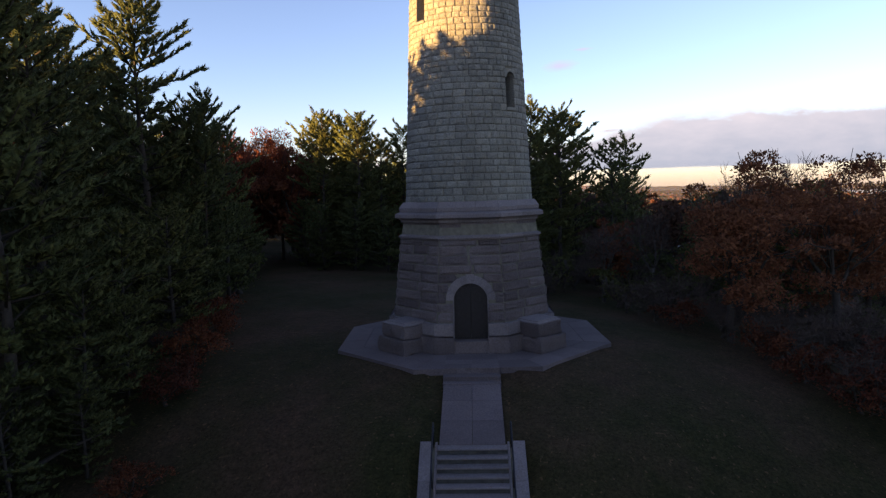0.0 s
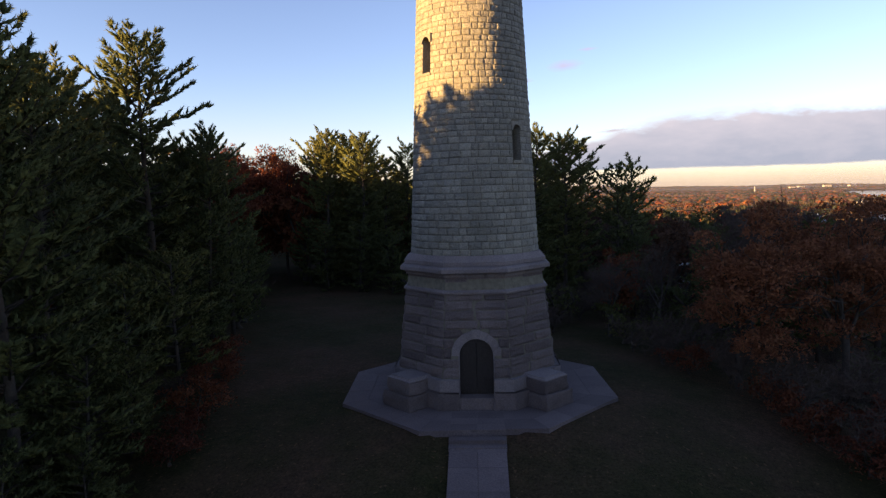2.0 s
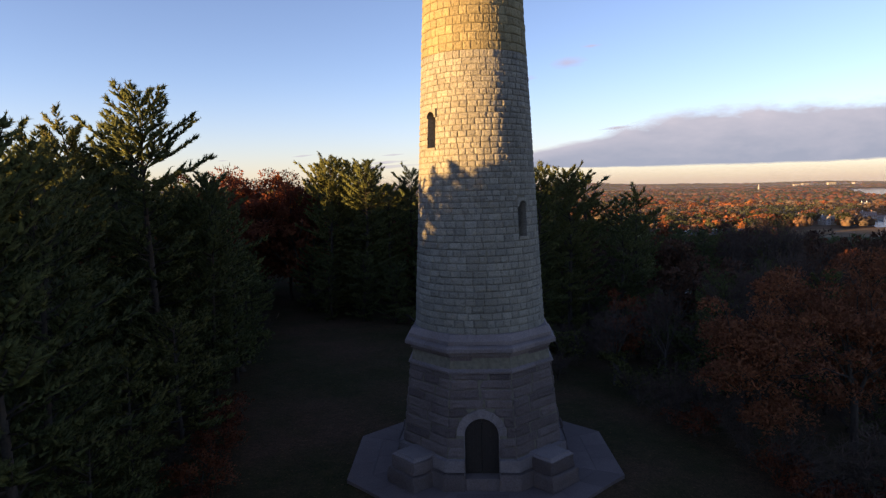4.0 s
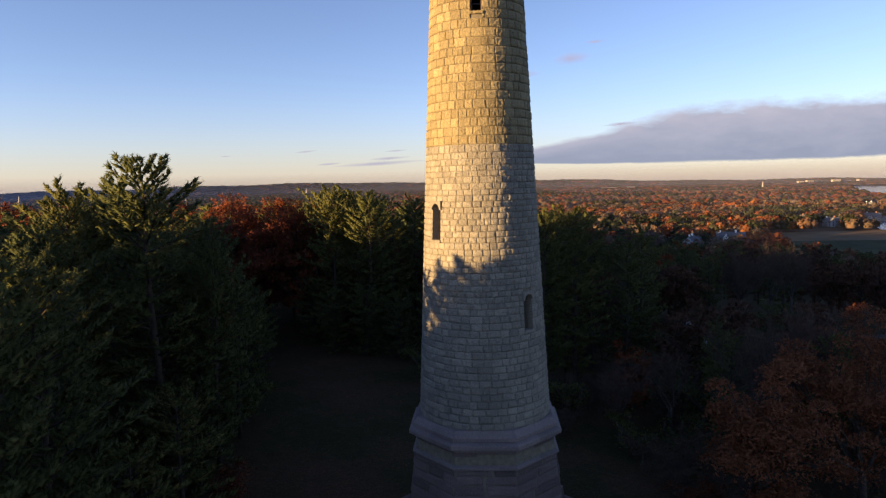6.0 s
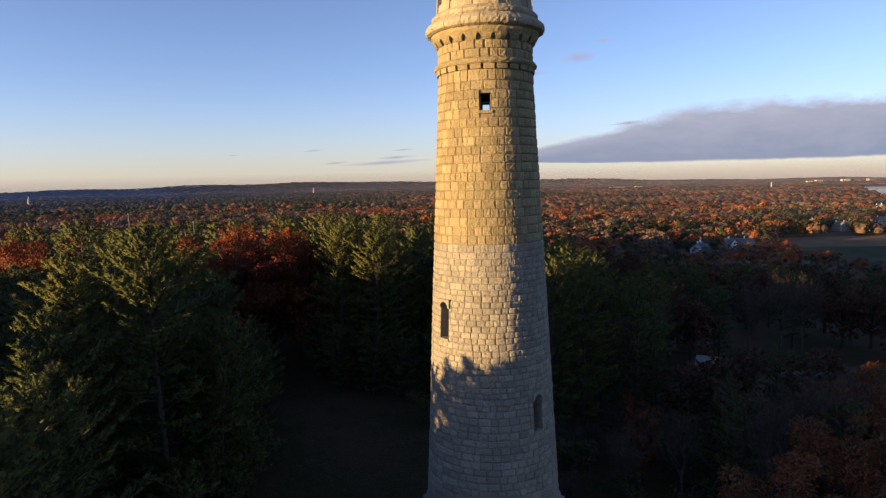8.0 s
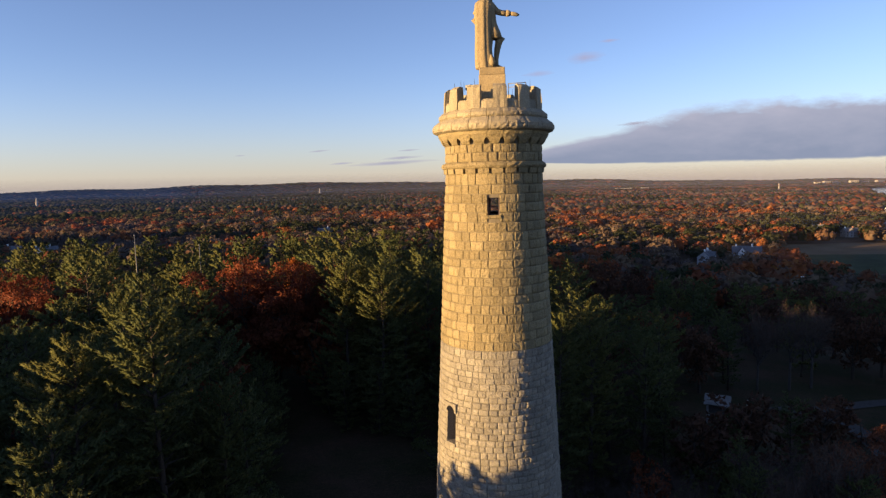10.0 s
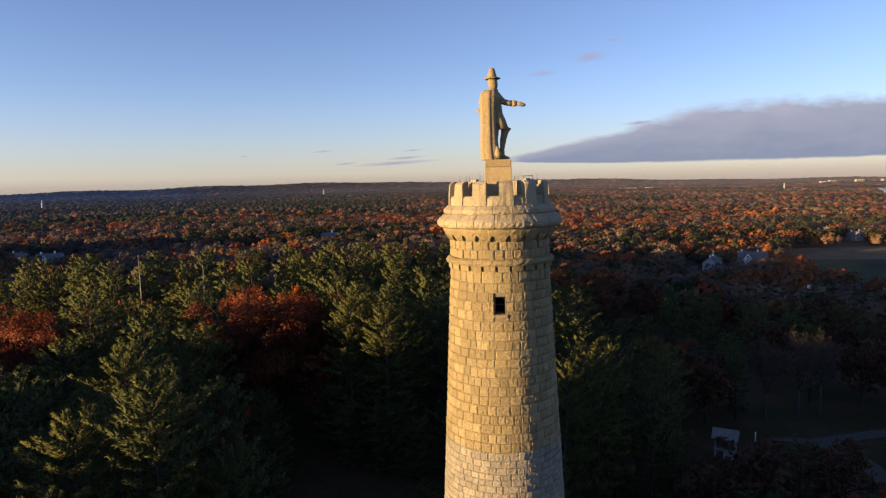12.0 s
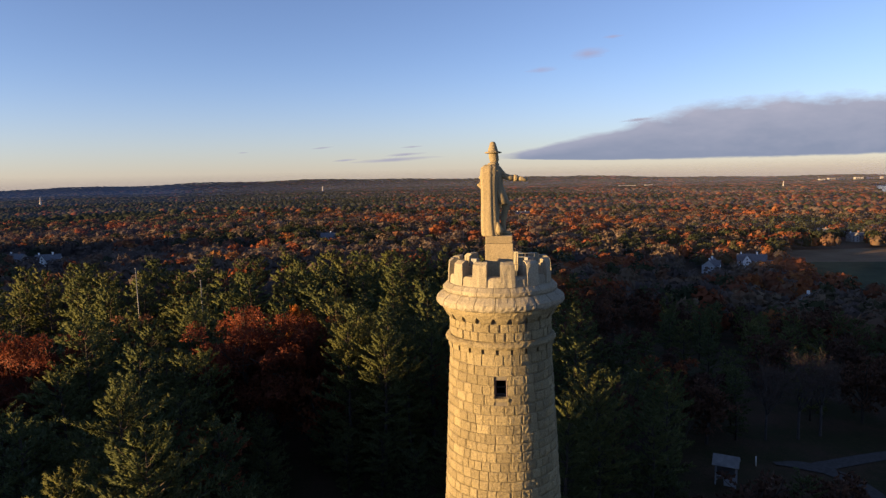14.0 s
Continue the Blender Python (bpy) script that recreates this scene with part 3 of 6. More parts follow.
def base_core():
    """The base's mortar core, open at the door."""
    bm = bmesh.new()
    lo, hi = 0.0, 6.3
    for k in range(8):
        t0, t1 = -math.pi / 8 + k * math.pi / 4, math.pi / 8 + k * math.pi / 4
        def corner(t, zz):
            a = (base_a(zz) - 0.05) / COS8
            return (a * math.sin(t), -a * math.cos(t), zz)
        if k:
            bm.faces.new([bm.verts.new(c) for c in (corner(t0, lo), corner(t1, lo), corner(t1, hi), corner(t0, hi))])
        else:
            def front(x, zz):
                return (x, -(base_a(zz) - 0.05), zz)
            top = SPRING + DOOR_W
            x1 = lambda zz: (base_a(zz) - 0.05) * math.tan(math.pi / 8)
            for s in (-1, 1):
                bm.faces.new([bm.verts.new(front(s * x, zz)) for x, zz in ((DOOR_W, lo), (x1(lo), lo), (x1(top), top), (DOOR_W, top))])
                arc = [(DOOR_W * math.cos(t), SPRING + DOOR_W * math.sin(t)) for t in np.linspace(0, math.pi / 2, 9)]
                bm.faces.new([bm.verts.new(front(s * x, zz)) for x, zz in arc + [(DOOR_W, top)]])
            bm.faces.new([bm.verts.new(front(x, zz)) for x, zz in ((-x1(top), top), (x1(top), top), (x1(hi), hi), (-x1(hi), hi))])
    bmesh.ops.recalc_face_normals(bm, faces=bm.faces[:])
    return bm


part("base_core", base_core(), M_mortar, base)

# battered facing: courses of long blocks on the eight faces, clear of the door
heights = [1.48]
while heights[-1] < 5.4:
    heights.append(heights[-1] + rnd.uniform(0.42, 0.52))
heights[-1] = 5.54
for k in range(8):
    t = k * math.pi / 4
    out = Vector((math.sin(t), -math.cos(t), 0))
    side = Vector((-out.y, out.x, 0))
    for c, (z0, z1) in enumerate(zip(heights, heights[1:])):
        zm = (z0 + z1) / 2
        a = base_a(zm)
        half = a * math.tan(math.pi / 8)
        x = -half
        while x < half - 0.02:
            w = rnd.uniform(1.0, 2.1)
            if half - (x + w) < 0.55:
                w = half - x
            spans = [(x, x + w)]
            if k == 0 and z0 < SPRING + DOOR_W + 0.42:
                rise = max(zm - SPRING, 0)
                hole = math.sqrt(max((DOOR_W + 0.40) ** 2 - rise ** 2, 0)) if zm > SPRING else DOOR_W + 0.02
                spans = [(x, min(x + w, -hole)), (max(x, hole), x + w)]
            for s0, s1 in spans:
                if s1 - s0 < 0.1:
                    continue
                place = out * (a - 0.045 + rnd.uniform(-0.02, 0.03)) + side * ((s0 + s1) / 2) + Vector((0, 0, zm))
                me = rnd.choice(base_protos)
                put_stone(me, block_matrix(place, out, s1 - s0, z1 - z0, 0.1125), (M_base,), base, True, None)
            x += w

# string course, frieze, cornice and weathering
for nm, prof, mat in (("string_course", [(3.58, 5.54), (3.66, 5.55), (3.67, 5.60), (3.75, 5.62), (3.75, 5.70), (3.60, 5.78)], M_cut),
                      ("frieze", [(3.54, 5.78), (3.50, 6.40)], M_base),
                      ("cornice", [(3.50, 6.40), (3.60, 6.42), (3.62, 6.52), (3.70, 6.60), (3.89, 6.65), (3.89, 6.82), (3.84, 6.88), (3.62, 6.96), (3.60, 6.97)], M_cut),
                      ("upper_ring", [(3.56, 6.95), (3.66, 6.98), (3.67, 7.16), (3.60, 7.26), (3.46, 7.45), (3.2, 7.46)], M_cut)):
    for k in range(8):
        # each face is cut into two or three stones
        n = 3 if k % 2 == 0 else 2
        edges = sorted([0.0, 1.0] + [i / n + rnd.uniform(-0.08, 0.08) for i in range(1, n)])
        t = k * math.pi / 4
        out = Vector((math.sin(t), -math.cos(t), 0))
        side = Vector((-out.y, out.x, 0))
        for e0, e1 in zip(edges, edges[1:]):
            verts, faces, q = [], [], len(prof)
            jut = rnd.uniform(-0.012, 0.012)
            for e, g in ((e0, 0.006), (e1, -0.006)):
                for a, zz in [(prof[0][0] - 0.4, prof[0][1])] + prof + [(prof[-1][0] - 0.4, prof[-1][1])]:
                    half = a * math.tan(math.pi / 8)
                    p = out * (a + jut) + side * (-half + 2 * half * e + (g if 0 < e < 1 else 0)) + Vector((0, 0, zz))
                    verts.append(p)
            n2 = q + 2
            for i in range(n2 - 1):
                faces.append((i, n2 + i, n2 + i + 1, i + 1))
            faces += [tuple(range(n2)), tuple(range(2 * n2 - 1, n2 - 1, -1))]
            part(nm + "_stone", mesh_of(nm, verts, faces), mat, base)

def hewn(bm, rough, keep_back=None):
    """Roughen a box into a rock-faced stone."""
    bmesh.ops.subdivide_edges(bm, edges=[e for e in bm.edges if e.calc_length() > 0.25], cuts=3, use_grid_fill=True)
    for v in bm.verts:
        if keep_back is None or v.co.y < keep_back:
            k = Vector((noise.noise(v.co * 2.3), noise.noise(v.co * 2.3 + Vector((9, 0, 0))), noise.noise(v.co * 2.7 + Vector((0, 5, 0)))))
            v.co += k * rough
    return bm


# the plinth round the foot, with its cap, broken by the doorway and the corner piers
for k in range(8):
    t = k * math.pi / 4
    out = Vector((math.sin(t), -math.cos(t), 0))
    m = Matrix.Rotation(t, 4, "Z")
    for row, (a, z0, z1) in enumerate(((4.52, 0.0, 0.86), (4.36, 0.86, 1.50))):
        half = a * math.tan(math.pi / 8)
        spans = [(-half, -DOOR_W), (DOOR_W, half)] if k == 0 else [(-half, 0.1 * row - 0.05), (0.1 * row - 0.05, half)]
        for s0, s1 in spans:
            bm = box_bm(s0 + 0.006, s1 - 0.006, -a, -a + 0.6, z0, z1 - 0.004, 0.03)
            for v in bm.verts:
                if v.co.z > z1 - 0.03 and v.co.y < -a + 0.05:
                    v.co.z -= 0.10
                v.co.x += rnd.uniform(-0.006, 0.006)
                v.co.y += rnd.uniform(-0.012, 0.012)
            if row == 0:
                hewn(bm, 0.05, -a + 0.3)
            part("plinth_stone", bm, M_base if row == 0 else M_cut, base, "", m)

# corner piers on the four slanting faces
for k in (1, 3, 5, 7):
    pier = part("corner_pier", hewn(box_bm(-1.04, 1.04, -5.74, -3.9, -0.02, 0.72, 0.09), 0.11, -4.2), M_base, base, "stepped block pier at a corner of the base", Matrix.Rotation(k * math.pi / 4, 4, "Z"))
    bm = box_bm(-0.90, 0.90, -5.56, -3.9, 0.725, 1.36, 0.08)
    part("pier_cap", hewn(bm, 0.09, -4.2), M_base, pier)
    bm = box_bm(-0.88, 0.88, -5.54, -3.9, 1.36, 1.54, 0.06)
    for v in bm.verts:
        if v.co.z > 1.45:
            v.co.y = -3.9 + (v.co.y + 3.9) * 0.90
            v.co.x *= 0.88
    part("pier_top", hewn(bm, 0.03, -4.2), M_cut, pier)

# the doorway: jambs, arch stones, door leaves and step
doorway = part("doorway", box_bm(-0.95, 0.95, -3.72, -3.62, 0.3, 3.6), M_inner, base, "deep round-arched doorway with dark door")
for s in (-1, 1):
    for z0, z1 in ((0.0, 0.86), (0.86, 1.5), (1.5, 2.05), (2.05, SPRING)):
        dep = 0.55 if z1 > 1.5 else 0.68
        bm = box_bm(min(s * DOOR_W, s * (DOOR_W + 0.05)), max(s * DOOR_W, s * (DOOR_W + 0.05)), -base_a(z1) - 0.02 - (0.3 if z1 < 1.6 else 0), -3.7, z0, z1 - 0.008, 0.01)
        part("jamb_stone", bm, M_cut, doorway)
N_V = 9
for i in range(N_V):
    t0, t1 = math.pi * i / N_V + 0.006, math.pi * (i + 1) / N_V - 0.006
    bm = bmesh.new()
    r1 = DOOR_W + (0.46 if i == 4 else 0.40) + rnd.uniform(-0.015, 0.015)
    ring_v = []
    for dep in (0.06 + rnd.uniform(-0.01, 0.02), -0.4):
        row = []
        for r, tt in ((DOOR_W, (t0, (t0 + t1) / 2, t1)), (r1, (t1, (t0 + t1) / 2, t0))):
            for t in tt:
                zz = SPRING + r * math.sin(t)
                row.append(bm.verts.new((r * math.cos(t), -base_a(zz) - dep + 0.02, zz)))
        ring_v.append(row)
        bm.faces.new(row)
    for k in range(6):
        k2 = (k + 1) % 6
        bm.faces.new((ring_v[0][k], ring_v[0][k2], ring_v[1][k2], ring_v[1][k]))
    bmesh.ops.recalc_face_normals(bm, faces=bm.faces[:])
    part("arch_stone", bm, M_cut, doorway)
for s in (-1, 1):
    leaf = part("door_leaf", box_bm(min(0, s * 0.82) + 0.005, max(0, s * 0.82) - 0.005, -3.80, -3.72, 0.62, 3.45, 0.01), M_door, doorway)
    for i in range(4):
        bm = box_bm(s * 0.02 + s * 0.2 * i if s > 0 else s * 0.02 + s * 0.2 * (i + 1) + 0.01, s * 0.02 + s * 0.2 * (i + 1) - 0.01 if s > 0 else s * 0.02 + s * 0.2 * i, -3.825, -3.80, 0.66, 3.2, 0.006)
        part("door_board", bm, M_door, leaf)
part("threshold", box_bm(-0.83, 0.83, -4.42, -3.7, 0.0, 0.60, 0.03), M_base, doorway)

# ---- statue and its block ----
pedestal = thing("statue_pedestal", "square rough granite pedestal inside the battlements", "pedestal")
part("pedestal_block", box_bm(-0.62, 0.62, -0.62, 0.62, 31.95, 33.86, 0.03), M_stat, pedestal)
part("pedestal_cap", box_bm(-0.60, 0.60, -0.60, 0.60, 33.864, 34.20, 0.04), M_stat, pedestal)


def loft(pile, rings, seg=20, fold=0.0, folds=9):
    """Ellipses (x, y, z, rx, ry) joined into a closed skin; fold: depth of drapery folds."""
    verts, tris = [], []
    for i, (x, y, zz, rx, ry) in enumerate(rings):
        for j in range(seg):
            t = 2 * math.pi * j / seg
            k = 1 + fold * (0.6 * math.sin(t * folds + 0.5 * math.sin(i * 0.9)) + 0.5 * math.sin(t * (folds * 2 - 3) + 1.3 + 0.25 * i) * math.sin(t * 2 + 0.7))
            verts.append((x + rx * k * math.cos(t), y + ry * k * math.sin(t), zz))
    for i in range(len(rings) - 1):
        for j in range(seg):
            a, b2 = i * seg + j, i * seg + (j + 1) % seg
            tris += [(a, b2, a + seg), (b2, b2 + seg, a + seg)]
    n = len(verts)
    verts += [rings[0][:3], rings[-1][:3]]
    last = (len(rings) - 1) * seg
    for j in range(seg):
        k = (j + 1) % seg
        tris += [(n, k, j), (n + 1, last + j, last + k)]
    pile.add(verts, tris)


figure = Pile()
S0 = 34.2
# cloak hanging from the shoulders
loft(figure, [(x - 0.05, y, S0 + zz, rx * 1.12, ry) for x, y, zz, rx, ry in (
    (-0.28, -0.22, -0.02, 0.37, 0.32), (-0.29, -0.22, 0.06, 0.39, 0.33), (-0.32, -0.22, 0.30, 0.38, 0.32), (-0.34, -0.22, 0.8, 0.36, 0.30), (-0.34, -0.20, 1.4, 0.34, 0.29), (-0.34, -0.18, 1.9, 0.34, 0.29),
    (-0.34, -0.16, 2.3, 0.36, 0.31), (-0.32, -0.14, 2.65, 0.38, 0.33), (-0.30, -0.10, 2.92, 0.37, 0.32), (-0.26, -0.06, 3.06, 0.24, 0.22))], 66, 0.06, 7)
# coat and trunk
loft(figure, [(x, y, S0 + zz, rx, ry) for x, y, zz, rx, ry in (
    (0.18, 0.06, 1.35, 0.34, 0.34), (0.10, 0.05, 1.65, 0.32, 0.34), (0.0, 0.04, 2.05, 0.25, 0.30), (-0.06, 0.03, 2.45, 0.26, 0.34), (-0.10, 0.02, 2.8, 0.28, 0.38), (-0.14, 0.0, 3.02, 0.20, 0.26), (-0.18, 0.0, 3.12, 0.13, 0.14))], 22, 0.015, 7)
# forward leg with a turned-down boot, and the standing leg
loft(figure, [(x, y, S0 + zz, rx, ry) for x, y, zz, rx, ry in (
    (0.30, 0.12, 0.0, 0.26, 0.12), (0.30, 0.12, 0.10, 0.24, 0.11), (0.20, 0.12, 0.20, 0.12, 0.11), (0.20, 0.12, 0.45, 0.11, 0.12), (0.26, 0.12, 0.9, 0.15, 0.15), (0.33, 0.12, 1.18, 0.17, 0.18), (0.40, 0.12, 1.36, 0.24, 0.23), (0.38, 0.12, 1.40, 0.20, 0.20), (0.29, 0.10, 1.46, 0.17, 0.19), (0.18, 0.06, 1.8, 0.18, 0.20))], 18)
loft(figure, [(x, y, S0 + zz, rx, ry) for x, y, zz, rx, ry in (
    (-0.06, -0.12, 0.0, 0.24, 0.12), (-0.08, -0.12, 0.12, 0.20, 0.11), (-0.12, -0.12, 0.3, 0.11, 0.11), (-0.12, -0.10, 0.9, 0.14, 0.15), (-0.06, -0.06, 1.6, 0.17, 0.19))], 16)
# outstretched arm with cuff, and the arm bent to the hip
v, t = tube([(-0.02, 0.02, S0 + 2.86), (0.10, 0.02, S0 + 2.72), (0.28, 0.02, S0 + 2.55), (0.50, 0.02, S0 + 2.48), (0.70, 0.02, S0 + 2.46)], [0.17, 0.16, 0.14, 0.125, 0.13], 14)
figure.add(v, t)
v, t = tube([(0.70, 0.02, S0 + 2.46), (0.84, 0.02, S0 + 2.45), (0.90, 0.02, S0 + 2.44)], [0.15, 0.135, 0.10], 14)
figure.add(v, t)
v, t = tube([(0.90, 0.02, S0 + 2.44), (1.05, 0.02, S0 + 2.42), (1.20, 0.02, S0 + 2.38), (1.31, 0.02, S0 + 2.36)], [0.09, 0.10, 0.085, 0.04], 12)
figure.add(v, t)
v, t = tube([(-0.52, -0.08, S0 + 2.75), (-0.72, -0.12, S0 + 2.42), (-0.80, -0.10, S0 + 2.22), (-0.66, 0.0, S0 + 2.05), (-0.40, 0.04, S0 + 2.0)], [0.16, 0.17, 0.16, 0.13, 0.10], 12)
figure.add(v, t)
# collar, head with beard, hat
loft(figure, [(-0.20, 0, S0 + 3.02, 0.27, 0.27), (-0.20, 0, S0 + 3.10, 0.25, 0.25), (-0.19, 0, S0 + 3.16, 0.14, 0.14)], 18)
loft(figure, [(x, y, S0 + zz, rx, ry) for x, y, zz, rx, ry in (
    (-0.16, 0, 3.05, 0.10, 0.10), (-0.15, 0, 3.14, 0.17, 0.14), (-0.16, 0, 3.26, 0.21, 0.17), (-0.18, 0, 3.40, 0.22, 0.18), (-0.19, 0, 3.52, 0.21, 0.18), (-0.20, 0, 3.60, 0.16, 0.14))], 18)
loft(figure, [(x, y, S0 + zz, rx, ry) for x, y, zz, rx, ry in (
    (-0.20, 0, 3.53, 0.32, 0.32), (-0.20, 0, 3.555, 0.385, 0.385), (-0.20, 0, 3.59, 0.37, 0.37), (-0.20, 0, 3.62, 0.225, 0.225), (-0.21, 0, 3.70, 0.21, 0.21), (-0.21, 0, 3.98, 0.125, 0.125), (-0.21, 0, 4.03, 0.06, 0.06))], 24)
# the turned-up corner of the cloak
v, t = tube([(0.02, -0.36, S0 + 0.04), (0.03, -0.40, S0 + 0.22), (-0.02, -0.40, S0 + 0.42), (-0.14, -0.36, S0 + 0.72)], [0.10, 0.20, 0.13, 0.03], 6)
figure.add(v, t)
figure.v = [v * [1, 1, 1.036] - [0, 0, 0.036 * S0] for v in figure.v]
statue = part("statue", figure.mesh("statue", True), M_stat)
tagged(statue, "weathered stone statue on the pedestal, one arm stretched out", "statue")

# ---- small fittings on the parapet ----
for a, r, h in ((-62, 1.98, 0.42), (-46, 1.98, 0.46), (-41, 1.95, 0.36), (-24, 1.95, 0.5), (63, 1.95, 0.45), (150, 1.98, 0.4)):
    rod = part("lightning_rod", tri_mesh("rod", *tube([(0, 0, 33.0), (0, 0, 33.22 + h * 0.35), (0, 0, 33.24 + h * 0.6)], [0.011, 0.009, 0.003], 6)), M_iron)
    rod.matrix_basis = pose(r * math.sin(radians(a)), -r * math.cos(radians(a)), 0)
    tagged(rod, "thin dark iron lightning rod on a battlement", "lightning rod", "rods on the parapet")
rail = thing("access_rail", "grey pipe guard rail beside the pedestal", "railing")
pipe = Pile()
for pts in ([(0.75, -0.55, 33.42), (1.55, -0.75, 33.42)], [(0.75, -0.55, 33.25), (1.55, -0.75, 33.25)]):
    pipe.add(*tube(pts, 0.018, 6))
part("rail_pipe", pipe.mesh("rail_pipe"), M_steel, rail)
for x, y in ((0.75, -0.55), (1.55, -0.75), (1.15, -0.65)):
    part("rail_post", tri_mesh("rail_post", *tube([(x, y, 31.95), (x, y, 33.44)], 0.02, 6)), M_steel, rail)
for a, r in ((-38, 1.70), (50, 1.65)):
    lamp = thing("floodlight", "dull grey metal floodlight housing behind the battlements", "floodlight", Matrix.Rotation(radians(a), 4, "Z") @ Matrix.Translation((0, -r, 31.95)))
    part("housing", box_bm(-0.16, 0.16, -0.10, 0.12, 1.12, 1.36, 0.03), M_steel, lamp)
    part("stand", tri_mesh("stand", *tube([(0, 0, 0), (0, 0, 1.13)], 0.03, 8)), M_steel, lamp)


# ---- plaza, path and steps ----
PA = 7.03
PLAZA_TURN = radians(2.4)
plaza = tagged(new("plaza"), "eight-sided granite paving round the tower", "pavement", "", "structure")
for k in range(8):
    # each eighth: an inner and an outer ring of slabs
    t0, t1 = -math.pi / 8 + k * math.pi / 4 + PLAZA_TURN, math.pi / 8 + k * math.pi / 4 + PLAZA_TURN
    for a0, a1, n in ((3.9, 5.75, 2), (5.75, PA, 3)):
        for i in range(n):
            f0, f1 = i / n, (i + 1) / n
            def plan(a, f):
                p0 = Vector((a / COS8 * math.sin(t0), -a / COS8 * math.cos(t0)))
                p1 = Vector((a / COS8 * math.sin(t1), -a / COS8 * math.cos(t1)))
                return p0.lerp(p1, f)
            c = [plan(a0, f0), plan(a1, f0), plan(a1, f1), plan(a0, f1)]
            mid = sum(c, Vector((0, 0))) / 4
            top = -0.004 + rnd.uniform(-0.003, 0.003)
            ring_p = [mid + (p - mid) * (1 - 0.006 / (p - mid).length) for p in c]
            verts = [(*p, -0.45) for p in ring_p] + [(*p, top - 0.012) for p in ring_p] + [(*(mid + (p - mid) * 0.992), top) for p in ring_p]
            faces = [(8, 9, 10, 11)]
            for lv in (0, 4):
                faces += [(lv + j, lv + (j + 1) % 4, lv + 4 + (j + 1) % 4, lv + 4 + j) for j in range(4)]
            me = mesh_of("paving_slab", verts, faces)
            bmx = bmesh.new()
            bmx.from_mesh(me)
            bmesh.ops.recalc_face_normals(bmx, faces=bmx.faces[:])
            bmx.to_mesh(me)
            bmx.free()
            part("paving_slab", me, M_slab, plaza)

path = tagged(new("path"), "sloping paved walk of large granite slabs", "path", "", "structure")
for i, y in enumerate((-4.75, -5.55, -6.30)):
    for s in (-1, 1):
        part("walk_slab", box_bm(s * 0.62 - 0.615, s * 0.62 + 0.615, y - (0.795 if i == 0 else 0.745), y, -0.1, 0.008, 0.008), M_slab, path)
for i, (y0, y1, z1) in enumerate(((-7.75, -7.30, -0.19), (-8.15, -7.70, -0.38))):
    part("walk_step", box_bm(-1.27, 1.27, y0, y1, z1 - 0.4, z1, 0.015), M_slab, path)
Y0, Z0, Y1, Z1 = -8.10, -0.41, -12.25, -1.46
rows_y = [Y0, -9.35, -10.75, Y1]
for r0, r1 in zip(rows_y, rows_y[1:]):
    for s in (-1, 1):
        bm = box_bm(s * 0.62 - 0.613, s * 0.62 + 0.613, r1 + 0.008, r0 - 0.008, -0.25, 0.0, 0.01)
        for v in bm.verts:
            v.co.z += Z0 + (Z1 - Z0) * (v.co.y - Y0) / (Y1 - Y0)
        part("walk_slab", bm, M_slab, path)

# granite darker than the treads: the risers' shade put into its colour
M_riser_shade = plain("shaded_riser_granite", (0.065, 0.060, 0.052), 0.95, vary=0.35, scale=4, bumpy=0.5)
TREAD, RISER, STEPS = 0.33, 0.215, 13
stairs = tagged(new("stairs"), "granite steps with broad side walls and iron rails", "stairs", "", "structure")
for i in range(STEPS):
    y = Y1 - TREAD * i
    zt = Z1 - 0.02 - RISER * i
    bm = box_bm(-1.29, 1.29, y - TREAD - 0.035, y + 0.06, zt - 0.06, zt, 0.015)
    for v in bm.verts:
        v.co.z += rnd.uniform(-0.004, 0.004)
    step = part("step", bm, M_cut, stairs)
    part("riser", box_bm(-1.285, 1.285, y - TREAD, y + 0.05, zt - RISER - 0.25, zt - 0.06), M_riser_shade, step)
run = TREAD * STEPS
for s in (-1, 1):
    for i in range(3):
        ya, yb = Y1 + 0.12 - (run + 0.12) * i / 3, Y1 + 0.12 - (run + 0.12) * (i + 1) / 3
        for nm, x0, x1, lift in (("side_wall", 1.50, 1.95, 0.10), ("stringer", 1.295, 1.385, 0.07)):
            bm = box_bm(min(s * x0, s * x1), max(s * x0, s * x1), yb + 0.006, ya - 0.006, -0.9, 0.0, 0.02)
            for v in bm.verts:
                v.co.z += Z1 + lift + (v.co.y - Y1) * RISER / TREAD * (1 if v.co.y < Y1 else 0)
            part(nm, bm, M_cut, stairs)
    gutter = box_bm(min(s * 1.38, s * 1.51), max(s * 1.38, s * 1.51), Y1 - run, Y1 + 0.1, -0.9, -0.1)
    for v in gutter.verts:
        v.co.z += Z1 + (v.co.y - Y1) * RISER / TREAD
    part("gutter", gutter, M_mortar, stairs)
